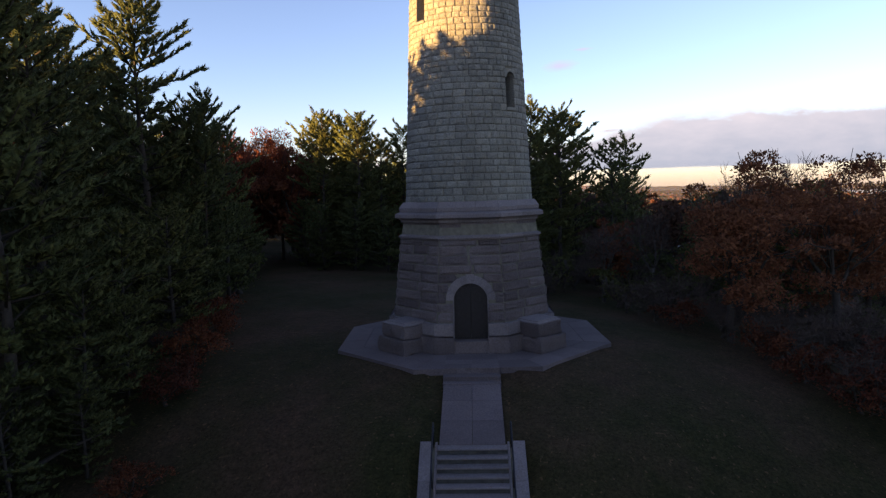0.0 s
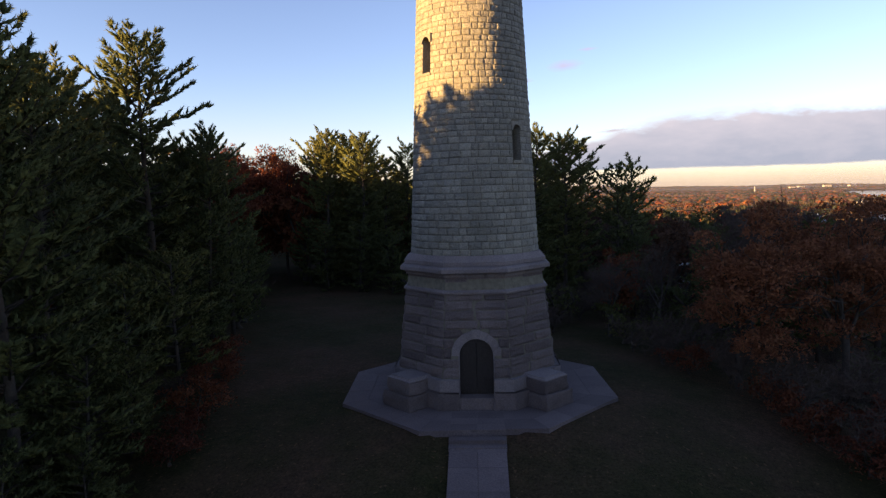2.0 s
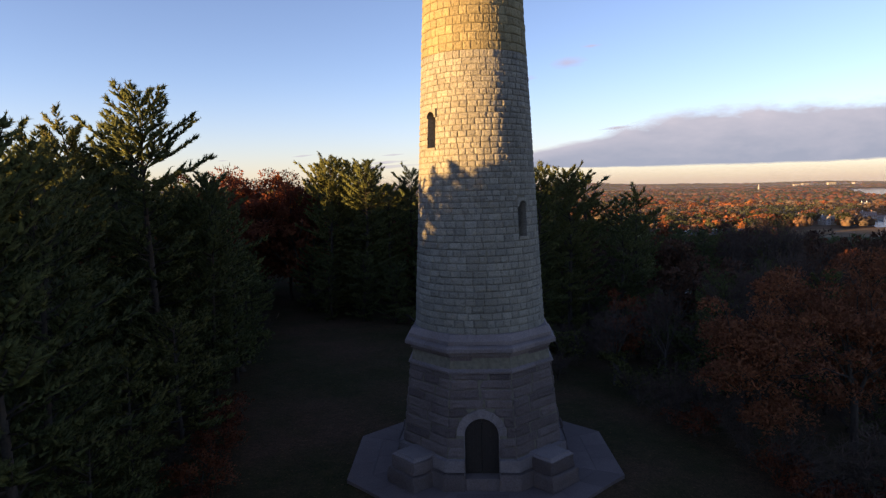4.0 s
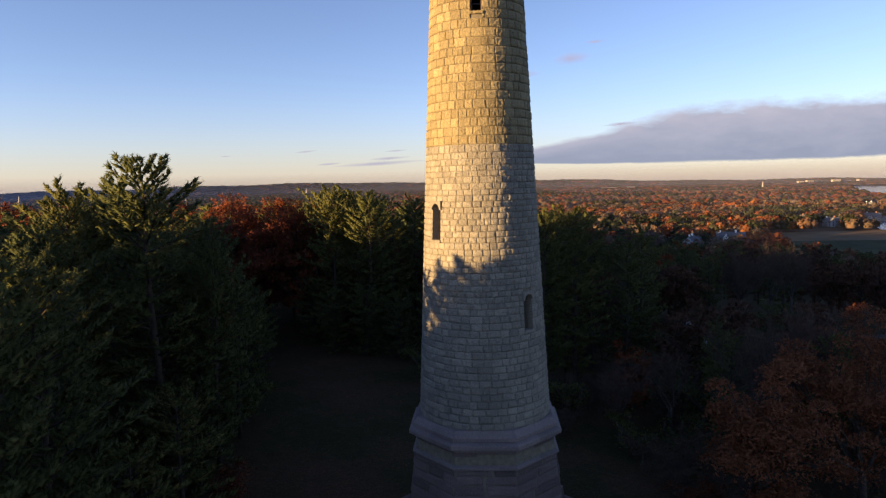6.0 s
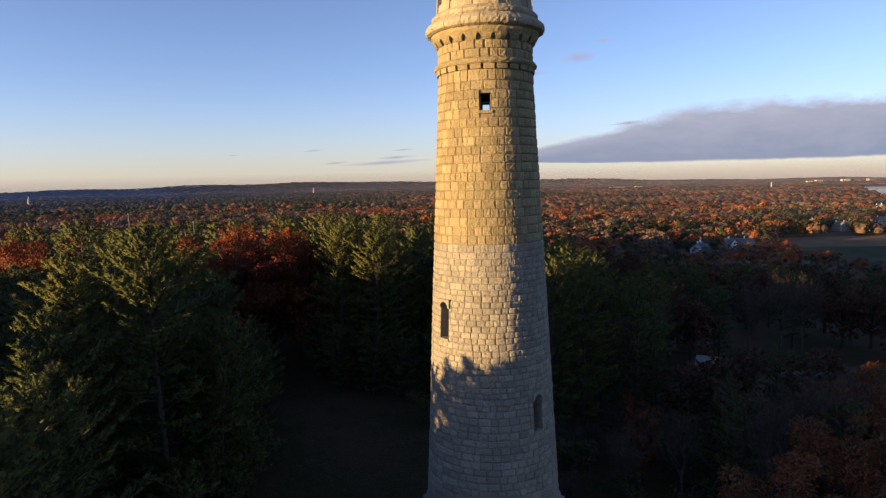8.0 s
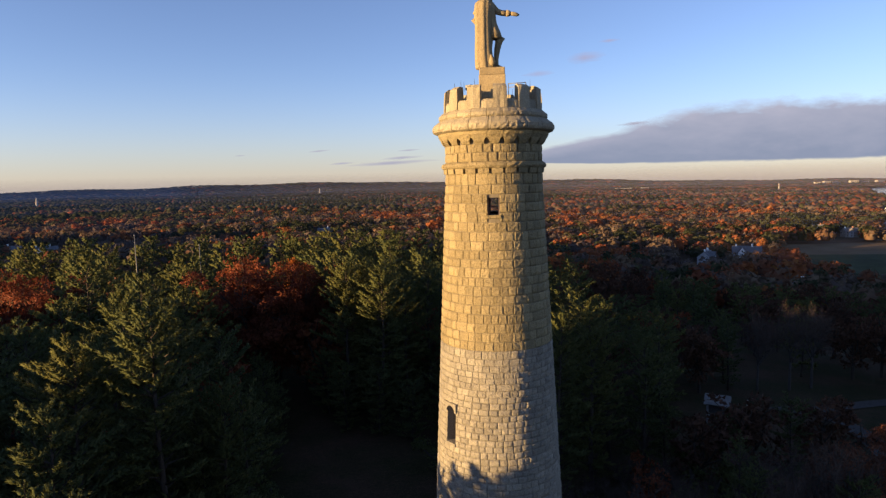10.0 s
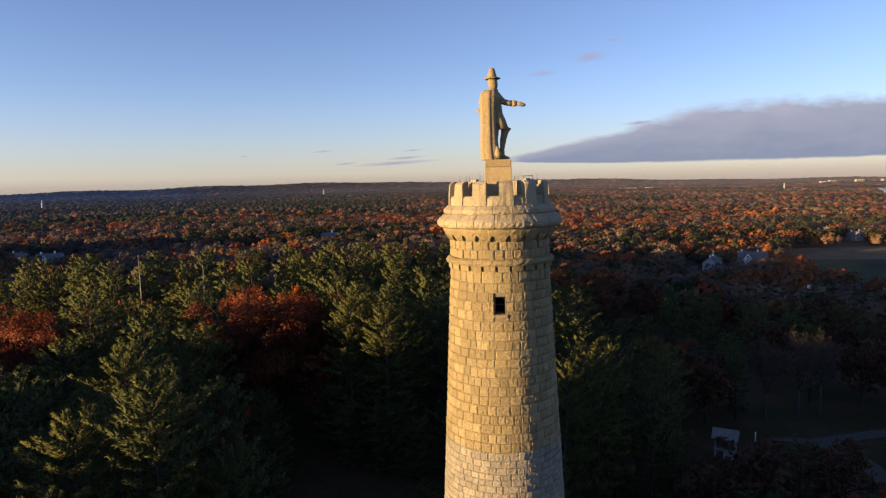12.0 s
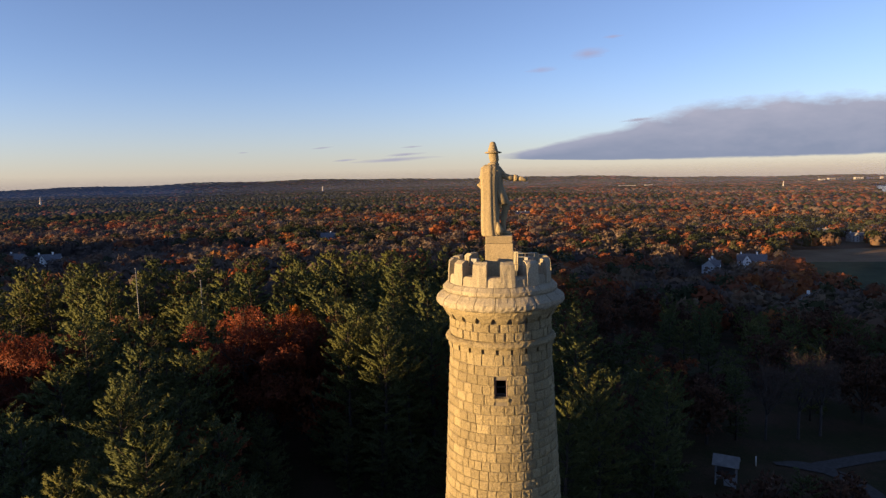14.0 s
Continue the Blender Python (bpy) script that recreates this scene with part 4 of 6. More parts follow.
for s in (-1, 1):
    hr = thing("handrail", "dark iron handrail beside granite steps", "handrail", group="rails of the steps")
    slope = RISER / TREAD
    pts = [(s * 1.44, Y1 + 0.15, Z1 + 0.45), (s * 1.44, Y1 + 0.1, Z1 + 0.82), (s * 1.44, Y1 - 0.05, Z1 + 0.88), (s * 1.44, Y1 - run, Z1 + 0.88 - run * slope)]
    part("rail", tri_mesh("rail", *tube(pts, 0.028, 8)), M_iron, hr)
    for d in (0.0, 1.4, 2.8, 4.2):
        y = Y1 - d
        part("post", tri_mesh("post", *tube([(s * 1.44, y, Z1 - 0.2 - d * slope), (s * 1.44, y, Z1 + 0.88 - d * slope)], 0.022, 8)), M_iron, hr)


# ---- trees ----
gen = np.random.default_rng(11)


def tufts(places, ways, size, blades, width, spread, g, thin=False):
    """Needle sprays or leaf clusters: at every place some thin triangles that fan out round a way."""
    n = len(places)
    p = np.repeat(places, blades, 0)
    d = np.repeat(ways, blades, 0) + g.normal(0, spread, (n * blades, 3))
    d /= np.linalg.norm(d, axis=1, keepdims=True) + 1e-9
    side = np.cross(d, g.normal(0, 1, (n * blades, 3)))
    side /= np.linalg.norm(side, axis=1, keepdims=True) + 1e-9
    L = np.repeat(np.broadcast_to(size, (n,)), blades)[:, None] * g.uniform(0.6, 1.25, (n * blades, 1))
    w = L * width
    a = p + side * w * 0.35
    b = p - side * w * 0.35
    c = p + d * L * 0.55 + side * w
    e = p + d * L
    if thin:
        verts = np.stack([p + side * w, e, p - side * w], 1).reshape(-1, 3)
        return verts, np.arange(len(verts)).reshape(-1, 3)
    verts = np.stack([a, c, e, b], 1).reshape(-1, 3)
    k = np.arange(n * blades)[:, None] * 4
    tris = np.concatenate([k + [[0, 1, 2]], k + [[0, 2, 3]]], 1).reshape(-1, 3)
    return verts, tris


def plume(p0, d, length, fat, rings, sides, blades, needle, thin, g):
    """One twig of a pine: a lumpy spindle of needles with a fringe of single sprays that break its outline."""
    ref = np.array([0, 0, 1.0]) if abs(d[2]) < 0.9 else np.array([1.0, 0, 0])
    u = np.cross(d, ref)
    u /= np.linalg.norm(u)
    w = np.cross(u, d)
    q = np.linspace(0.0, 1.0, rings + 2)
    rad = fat * np.sin(np.pi * np.clip(0.10 + 0.80 * q, 0, 1)) ** 0.8
    a = np.arange(sides) * 2 * np.pi / sides + g.uniform(0, 6.28)
    spine = p0 + d * (length * q)[:, None] + np.array([0, 0, 0.16 * length]) * (q ** 2)[:, None]
    r = 0.52 * rad[1:-1, None] * g.uniform(0.5, 1.3, (rings, sides))
    way = np.cos(a)[:, None] * u + np.sin(a)[:, None] * w
    body = (spine[1:-1, None] + way[None] * r[..., None]).reshape(-1, 3)
    verts = np.vstack([spine[:1], body, spine[-1:]])
    j = np.arange(sides)
    k = (j + 1) % sides
    tris = [np.stack([0 * j, 1 + k, 1 + j], 1)]
    for i in range(rings - 1):
        lo, hi = 1 + i * sides, 1 + (i + 1) * sides
        tris += [np.stack([lo + j, lo + k, hi + j], 1), np.stack([lo + k, hi + k, hi + j], 1)]
    last = 1 + (rings - 1) * sides
    tris.append(np.stack([last + j, last + k, 0 * j + len(verts) - 1], 1))
    rounds = np.vstack([[-d], np.tile(way, (rings, 1)) + d * 0.15, [d]])
    # the fringe
    at = g.uniform(0.08, 1.0, blades)
    ang = g.uniform(0, 6.28, blades)
    out = np.cos(ang)[:, None] * u + np.sin(ang)[:, None] * w
    foot = np.stack([np.interp(at, q, spine[:, c]) for c in range(3)], -1) + out * (np.interp(at, q, rad) * 0.30)[:, None]
    aim = out * 0.8 + d * g.uniform(0.3, 1.2, (blades, 1)) + [0, 0, 0.2] + g.normal(0, 0.25, (blades, 3))
    aim /= np.linalg.norm(aim, axis=1, keepdims=True)
    side = np.cross(aim, g.normal(0, 1, (blades, 3)))
    side /= np.linalg.norm(side, axis=1, keepdims=True) + 1e-9
    long = needle * g.uniform(0.65, 1.2, (blades, 1))
    fringe = np.stack([foot + side * long * thin, foot + aim * long, foot - side * long * thin], 1).reshape(-1, 3)
    fringe_t = np.arange(blades * 3).reshape(-1, 3) + len(verts)
    return np.vstack([verts, fringe]), np.vstack(tris + [fringe_t]), np.vstack([rounds, np.repeat(out + d * 0.3, 3, 0)])


def pine_meshes(H, seed, limbs, twigs, rings, sides, blades, fat, needle, thin, low=0.08, wide=0.2):
    """A white pine: straight trunk, uneven limbs in whorls, and on them upswept twigs, each a plume of needles with gaps between."""
    g = np.random.default_rng(seed)
    wood, leaf = Pile(), Pile()
    lean = g.normal(0, 0.012, 2)
    axis = lambda h: np.stack([lean[0] * h + 0.12 * np.sin(h * 0.4 + seed), lean[1] * h + 0.1 * np.cos(h * 0.33 + seed), h], -1)
    hs = np.linspace(-0.4, H * 0.97, 7)
    wood.add(*tube(axis(hs), np.interp(hs, [0, H], [0.012 * H + 0.05, 0.03]), 6))
    up_z = np.array([0, 0, 1.0])
    s4 = np.linspace(0, 1, 4)
    whorl, strong = 0.0, 1.0
    for i in range(limbs):
        f = low + (0.985 - low) * (i / (limbs - 1)) ** 0.92
        if i % 4 == 0:
            whorl, strong = g.uniform(0, 6.28), g.uniform(0.72, 1.15)
        az = whorl + i * math.pi / 2 + g.normal(0, 0.28)
        shape = np.interp(f, [0, 0.12, 0.35, 0.6, 0.78, 0.9, 1.0], [0.55, 0.85, 1.0, 1.0, 0.90, 0.66, 0.24])
        L = H * wide * shape * strong * g.choice([0.62, 0.85, 1.0, 1.16], p=[0.22, 0.32, 0.32, 0.14])
        up = np.interp(f, [0, 0.3, 0.6, 0.85, 1.0], [-0.10, 0.05, 0.25, 0.50, 1.0]) + g.normal(0, 0.14)
        out = np.array([math.cos(az), math.sin(az), 0])
        side = np.array([-out[1], out[0], 0])
        root = axis(np.array([H * f]))[0]
        main = root + out * (L * s4)[:, None] + up_z * (L * (up * s4 + 0.26 * s4 ** 2))[:, None]
        if L > 1.2:
            wood.add(*tube(main[[0, 2, 3]], [0.014 * L + 0.02, 0.008 * L + 0.01, 0.01], 3))
        n = max(3, int(round(twigs * (L / (H * wide)) ** 0.7)))
        for j in range(n + 1):
            tip = j == n
            at = 1.0 if tip else 0.22 + 0.76 * (j + g.uniform(0, 0.9)) / n
            p0 = np.array([np.interp(min(at, 0.9), s4, main[:, c]) for c in range(3)])
            away = (0.0 if tip else g.uniform(0.3, 1.2)) * (1 if j % 2 else -1)
            d = out * g.uniform(0.5, 1.0) + side * away + up_z * (up * 0.4 + g.uniform(0.05, 0.95))
            d /= np.linalg.norm(d)
            l2 = min(0.34 + 0.20 * L * (1.2 - at), 1.15) * g.uniform(0.65, 1.25) * (fat / 0.20) ** 0.7
            v, t, r = plume(p0, d, l2, fat * g.uniform(0.75, 1.2), rings, sides, blades, needle, thin, g)
            leaf.add(v, t, r * 0.85 + out * 0.35 + up_z * 0.35)
    k = H / max(v[:, 2].max() for v in leaf.v)
    wood.v = [w * [1, 1, k] for w in wood.v]
    leaf.v = [w * [1, 1, k] for w in leaf.v]
    return wood.mesh("trunk", True), leaf.mesh("crown")


def broadleaf_meshes(H, seed, wide, leaves, leaf, bare=False, low=0.3, depth=2, thin=False):
    """A round-headed tree: forking limbs that end in clusters of leaves, or bare twigs."""
    g = np.random.default_rng(seed)
    wood, tips = Pile(), []

    def grow(start, way, length, radius, level):
        pts = [start]
        d = way / np.linalg.norm(way)
        for _ in range(3):
            d = d + g.normal(0, 0.15, 3) + np.array([0, 0, 0.05])
            d /= np.linalg.norm(d)
            pts.append(pts[-1] + d * length / 3)
        wood.add(*tube(pts, np.linspace(radius, radius * 0.55, 4), 5 if level == 0 else 3))
        if level >= min(2, depth):
            tips.extend(pts[1:])
        if level == depth:
            return
        for _ in range(4 if level == 0 else 3):
            spread = g.normal(0, 1, 3)
            spread -= d * (spread @ d)
            spread /= np.linalg.norm(spread)
            at = pts[g.integers(1, 4)]
            grow(at, d * g.uniform(0.55, 1.0) + spread * g.uniform(0.55, 1.0), length * g.uniform(0.58, 0.80), radius * 0.5, level + 1)

    trunk = H * low
    wood.add(*tube([(0, 0, -0.4), (0, 0, 0), (0.05, 0, trunk * 0.6), (0, 0.05, trunk)], [0.026 * H, 0.02 * H, 0.016 * H, 0.015 * H], 8))
    for _ in range(5):
        az, tilt = g.uniform(0, 6.28), g.uniform(0.25, 0.95)
        grow(np.array([0, 0, trunk * g.uniform(0.75, 1.0)]), np.array([math.cos(az) * tilt, math.sin(az) * tilt, 1.0]), H * 0.30, 0.010 * H, 0)
    tips = np.array(tips)
    reach = np.percentile(np.hypot(tips[:, 0], tips[:, 1]), 92)
    top = tips[:, 2].max()
    k = np.array([wide / reach, wide / reach, (H - 0.3) / top])
    wood.v = [v * k for v in wood.v]
    tips = tips * k
    if bare:
        n = len(tips)
        pick = tips[g.integers(0, n, leaves)]
        v, t = tufts(pick, np.array([0, 0, 0.6]) + pick * 0.05 + g.normal(0, 0.6, pick.shape), leaf, 2, 0.03, 0.5, g)
        return wood.mesh("trunk", True), tri_mesh("crown", v, t)
    # lobes: leaves gather on a few dozen rounded masses
    lobes = tips[g.integers(0, len(tips), 40)]
    a, h, rr = g.uniform(0, 6.28, 26), g.uniform(0.18 if H > 5 else 0.12, 0.70, 26), g.uniform(0.35, 0.95, 26)
    lobes = np.vstack([lobes, np.stack([np.cos(a) * rr * wide * (0.62 + 0.4 * h), np.sin(a) * rr * wide * (0.62 + 0.4 * h), h * H], -1)])
    which = g.integers(0, len(lobes), leaves)
    d = g.normal(0, 1, (leaves, 3))
    d /= np.linalg.norm(d, axis=1, keepdims=True)
    d[:, 2] = np.where(d[:, 2] < -0.3, -d[:, 2], d[:, 2])
    size = g.uniform(0.55, 1.15, len(lobes)) * wide * 0.32
    pos = lobes[which] + d * size[which][:, None] * g.uniform(0.55, 1.05, (leaves, 1)) * [1, 1, 0.75]
    pos[:, 2] = np.clip(pos[:, 2], H * 0.05 + 0.2 * g.uniform(0, 1, leaves), H * 1.02)
    v, t = tufts(pos, d + [0, 0, 0.2], leaf, 2, 0.42 if not thin else 0.36, 0.7, g, thin)
    k = H / np.percentile(v[:, 2], 99.8)
    wood.v = [w * [1, 1, k] for w in wood.v]
    middle = pos * [1, 1, 0] / wide + [0, 0, 0.25]
    return wood.mesh("trunk", True), soft_mesh("crown", v * [1, 1, k], t, np.repeat(d + 0.5 * middle + g.normal(0, 0.2, d.shape), 2 * (3 if thin else 4), 0))


class Kind:
    """A kind of tree: a few grown forms of known height, from which trees are copied."""

    def __init__(self, name, label, category, group, forms, leaf_mat, wood_mat):
        self.name, self.count = name, 0
        self.forms = []
        for H, (trunk, crown_me) in forms:
            trunk.materials.append(wood_mat)
            crown_me.materials.append(leaf_mat)
            self.forms.append((H, trunk, crown_me))
        self.label, self.category, self.group = label, category, group

    def plant(self, x, y, top=None, tall=None, form=None, turn_deg=None, wide=1.0):
        zg = float(height(x, y))
        H, trunk, crown_me = self.forms[(self.count if form is None else form) % len(self.forms)]
        self.count += 1
        tall = top - zg if top is not None else tall
        k = tall / H
        ob = thing(self.name, self.label, self.category, group=self.group)
        ob.matrix_basis = pose(x, y, zg - 0.05, 0, 0, gen.uniform(0, 360) if turn_deg is None else turn_deg) @ Matrix.Diagonal((k * wide, k * wide, k, 1))
        part("trunk", trunk, None, ob)
        part("crown", crown_me, None, ob)
        return ob


hero = Kind("pine_tree", "tall white pine with upswept plumes of dark green needles", "pine tree", "pines near the tower",
            [(22.0, pine_meshes(22.0, s, 112, 22, 1, 4, 22, 0.21, 0.18, 0.115, 0.06, 0.175)) for s in (1, 2, 3)], M_pine, M_bark)
pine = Kind("pine_tree", "dark green white pine in the wood round the hill", "pine tree", "pines of the wood",
            [(20.0, pine_meshes(20.0, s, 66, 10, 1, 4, 9, 0.31, 0.31, 0.17, 0.08, 0.18)) for s in (5, 6, 7, 8)], M_pine, M_bark)
low_pine = Kind("pine_tree", "pine on the wooded ridge, its top catching the sun", "pine tree", "pines of the ridge",
                [(18.0, pine_meshes(18.0, s, 42, 6, 1, 4, 8, 0.58, 0.50, 0.18, 0.10, 0.215)) for s in (12, 13, 14)], M_pine, M_bark)
maple = Kind("maple_tree", "broad maple in deep red autumn leaf", "maple tree", "autumn trees of the wood",
             [(12.0, broadleaf_meshes(12.0, s, 4.4, 11500, 0.19)) for s in (21, 22)], M_red, M_bark)
oak = Kind("oak_tree", "oak with russet brown autumn leaves", "oak tree", "autumn trees of the wood",
           [(12.0, broadleaf_meshes(12.0, s, 4.2, 13000, 0.165, low=0.24)) for s in (31, 32)], M_rust, M_bark)
far_oak = Kind("oak_tree", "dull brown oak standing in the shaded wood", "oak tree", "autumn trees of the wood",
               [(12.0, broadleaf_meshes(12.0, s, 4.2, 1300, 0.52, False, 0.3, 1, True)) for s in (33, 34)], M_brown, M_bark)
far_maple = Kind("maple_tree", "dark red maple standing in the shaded wood", "maple tree", "autumn trees of the wood",
                 [(12.0, broadleaf_meshes(12.0, 23, 4.2, 1300, 0.52, False, 0.3, 1, True))], M_red, M_bark)
gold = Kind("maple_tree", "small maple in bright orange autumn leaf", "maple tree", "autumn trees of the wood",
            [(12.0, broadleaf_meshes(12.0, 41, 4.0, 3000, 0.42))], M_orange, M_bark)
bare = Kind("bare_tree", "leafless tree with pale grey trunk and fine twigs", "bare tree", "bare trees of the wood",
            [(14.0, broadleaf_meshes(14.0, s, 4.2, 1400, 0.9, True, 0.38, 3)) for s in (51, 52)], M_twig, M_pale_bark)
shrub = Kind("shrub", "low tangled leafless bush at the edge of the lawn", "bush", "bushes round the clearing",
             [(3.0, broadleaf_meshes(3.0, s, 2.0, 420, 0.55, True, 0.1, 2)) for s in (61, 62)], M_twig, M_bark)
green_shrub = Kind("shrub", "low dark evergreen bush under the pines", "bush", "bushes round the clearing",
                   [(3.0, broadleaf_meshes(3.0, 63, 2.0, 700, 0.20, False, 0.1, 0, True))], M_pine, M_bark)
young = Kind("pine_tree", "young white pine with boughs down to the grass", "pine tree", "pines near the tower",
             [(9.0, pine_meshes(9.0, s, 62, 11, 1, 4, 17, 0.20, 0.19, 0.115, 0.02, 0.30)) for s in (15, 16)], M_pine, M_bark)
red_shrub = Kind("shrub", "low bush with dull red leaves at the lawn's edge", "bush", "bushes round the clearing",
                 [(3.0, broadleaf_meshes(3.0, s, 2.0, 1500, 0.15, False, 0.1, 1, True)) for s in (64, 65)], M_red, M_bark)
taken = []


def put(kind, x, y, top, room=2.5, **k):
    taken.append((x, y, room))
    return kind.plant(x, y, top=top, **k)


# pines to the left of the clearing
put(hero, -18.6, -8.4, 17.7, 3.5, form=1, turn_deg=40)
put(hero, -17.4, -12.4, 17.9, 3, form=0, turn_deg=150)
put(hero, -21.6, 7.0, 22.1, 4, form=0, turn_deg=110, wide=1.08)
put(hero, -20.5, 10.0, 15.6, 3, form=1, turn_deg=140, wide=0.9)
put(hero, -19.0, 9.4, 16.2, 3, form=2, turn_deg=80, wide=0.85)
put(hero, -26.4, 5.8, 20.7, 4, form=1, turn_deg=200)
put(hero, -27.6, 12.0, 18.8, 4, form=0, turn_deg=100)
put(hero, -30.7, 19.7, 21.3, 4, form=2, turn_deg=300)
put(hero, -23.6, -1.5, 18.4, 4, form=2, turn_deg=110)
put(hero, -24.5, 22.5, 17.0, 3, form=0, turn_deg=250)
put(hero, -21.0, -16.0, 16.8, 4, form=1, turn_deg=15)
put(hero, -19.6, 49.6, 20.2, 3, form=1, turn_deg=60, wide=1.0)
put(hero, -17.2, 52.4, 19.2, 3, form=0, turn_deg=200)
put(hero, -9.6, 55.6, 18.7, 3, form=1, turn_deg=130)
put(hero, -12.2, 51.6, 15.8, 3, form=0, turn_deg=30)
put(hero, -14.8, 47.2, 19.0, 3, form=2, turn_deg=10, wide=1.15)
for x, y, top in ((19.5, 31.0, 6.4), (22.4, 33.2, 5.8), (26.0, 34.6, 6.4), (30.2, 36.0, 6.2), (34.0, 37.0, 6.0), (17.4, 36.0, 5.6)):
    put(pine if x in (22.4, 30.2, 17.4) else far_oak, x, y, top, 2, wide=1.15)
for x, y in ((-16.6, -17.5), (-15.4, -21.5), (-18.0, -14.0), (-17.6, -20.5), (-19.5, -18.5)):
    put(green_shrub, x, y, float(height(x, y)) + 3.4, 1.5, wide=1.3)
for x, y, top in ((-20.6, 58.4, 20.1), (-15.6, 57.2, 19.2), (-24.0, 63.0, 19.8),
                  (9.0, 37.8, 17.2), (12.2, 39.4, 16.6), (18.5, 42.3, 15.0), (15.4, 36.0, 13.5), (-52.0, 45.4, 21.2), (-50.0, 56.6, 17.4), (-49.4, 67.6, 17.6), (-44.0, 50.0, 15.0),
                  (-36.5, 30.0, 18.6), (-41.0, 38.0, 19.4), (-35.0, 8.0, 19.0), (-31.0, -3.0, 19.2)):
    put(pine, x, y, top, 3.2)
put(hero, 5.3, 27.8, 17.2, 3.2, form=2, turn_deg=75)
put(hero, 9.2, 31.7, 17.3, 3.2, form=1, turn_deg=280)
for x, y, tall in ((15.5, 22.0, 4.2), (18.5, 25.5, 4.6), (21.5, 27.5, 4.0), (24.8, 27.0, 4.8), (27.5, 28.5, 4.4), (17.0, 28.5, 4.8), (20.0, 30.5, 4.4), (24.0, 21.0, 4.0), (30.5, 29.0, 4.6), (33.5, 27.0, 4.4), (28.0, 21.0, 3.8), (33.0, 21.5, 4.2)):
    put(green_shrub if x % 2 < 1 else shrub, x, y, float(height(x, y)) + tall, 1.5, wide=1.1)
# red maples beyond the clearing
put(maple, -34.8, 58.3, 18.5, 5, form=0, wide=1.05)
put(maple, -41.0, 63.0, 17.2, 4, form=1, wide=0.75)
put(maple, -32.6, 60.6, 18.0, 4, form=1, wide=0.78)
put(maple, -26.9, 63.0, 16.6, 3, form=1, wide=0.7)
put(maple, -29.0, 61.5, 16.6, 4, form=0, wide=0.70)
put(maple, -38.5, 55.5, 14.0, 4, form=1, wide=0.85)
put(far_maple, -24.5, 55.0, 11.0, 4)
put(gold, -31.2, 68.5, 17.4, 3, wide=0.5)
for x, y, tall in ((-24.0, 29.0, 8.5), (-28.6, 43.0, 9.0), (-31.2, 48.0, 9.0), (-26.4, 38.0, 8.0), (-14.5, 43.0, 9.0), (-10.2, 41.5, 8.0), (-18.8, 44.5, 8.5), (-6.4, 44.0, 9.0), (-22.5, 50.5, 9.0)):
    put(young, x, y, float(height(x, y)) + tall, 5.5)
put(maple, -58.6, 44.6, 17.9, 4, form=1, wide=0.7)
put(maple, -62.5, 47.5, 18.9, 4, form=0, wide=0.8)
# autumn trees down the right-hand slope
for kd, x, y, top, w in ((oak, 15.4, 3.1, 9.6, 1.12), (bare, 19.6, 11.4, 9.2, 0.8), (oak, 23.0, 5.8, 9.5, 1.1), (pine, 19.0, 16.2, 7.8, 1.1), (pine, 25.1, 13.3, 8.4, 1.1), (oak, 29.4, 22.5, 8.5, 1.0), (bare, 22.2, 18.4, 8.4, 1.0),
                         (oak, 31.0, 16.0, 9.3, 1.0), (bare, 14.6, 16.8, 6.4, 0.9), (far_maple, 12.4, 21.0, 5.2, 0.9), (pine, 20.4, 23.0, 7.4, 0.9)):
    put(kd, x, y, top, 3.0, wide=w)
put(bare, 17.6, 8.8, 7.0, 2)
for x, y, tall in ((-16.2, -9.6, 7.6), (-17.4, -4.2, 8.6), (-17.8, 1.8, 9.0), (-16.4, -14.2, 6.2), (-19.0, 6.6, 8.0), (-15.2, -11.8, 4.6), (-16.2, -6.6, 5.4)):
    put(young, x, y, float(height(x, y)) + tall, 2.5)
for x, y, tall in ((-13.9, -7.6, 1.9), (-14.4, -3.4, 2.2), (-14.0, -5.4, 1.6), (-15.2, 0.4, 2.0), (-16.2, 4.6, 2.4), (-12.9, -12.9, 1.5), (16.4, -3.6, 2.2), (17.6, -6.2, 2.4), (18.8, -8.8, 2.4), (13.2, 5.2, 2.0), (15.8, -0.6, 2.2), (20.4, -4.4, 3.2), (22.5, -7.0, 3.4)):
    put(red_shrub, x, y, float(height(x, y)) + tall, 1.5, wide=1.15)
for x, y, tall in ((12.2, 7.4, 2.6), (13.4, 8.6, 3.2), (15.4, 4.4, 3.0), (16.6, 1.2, 3.2), (17.6, -2.2, 3.2), (18.8, -4.8, 3.4), (20.2, -7.4, 3.6), (19.2, 0.2, 4.0), (21.6, -2.0, 4.4), (11.0, 10.6, 2.6), (23.4, -4.6, 4.6)):
    put(shrub, x, y, float(height(x, y)) + tall, 1.5, wide=1.2)
put(bare, 24.5, 14.6, 10.2, 2)
put(bare, 10.6, 16.6, 5.6, 2, wide=1.2)
put(bare, 46.0, 72.5, 9.0, 2)
put(bare, 50.5, 75.0, 8.5, 2)
put(bare, 40.5, 71.0, 8.0, 2)


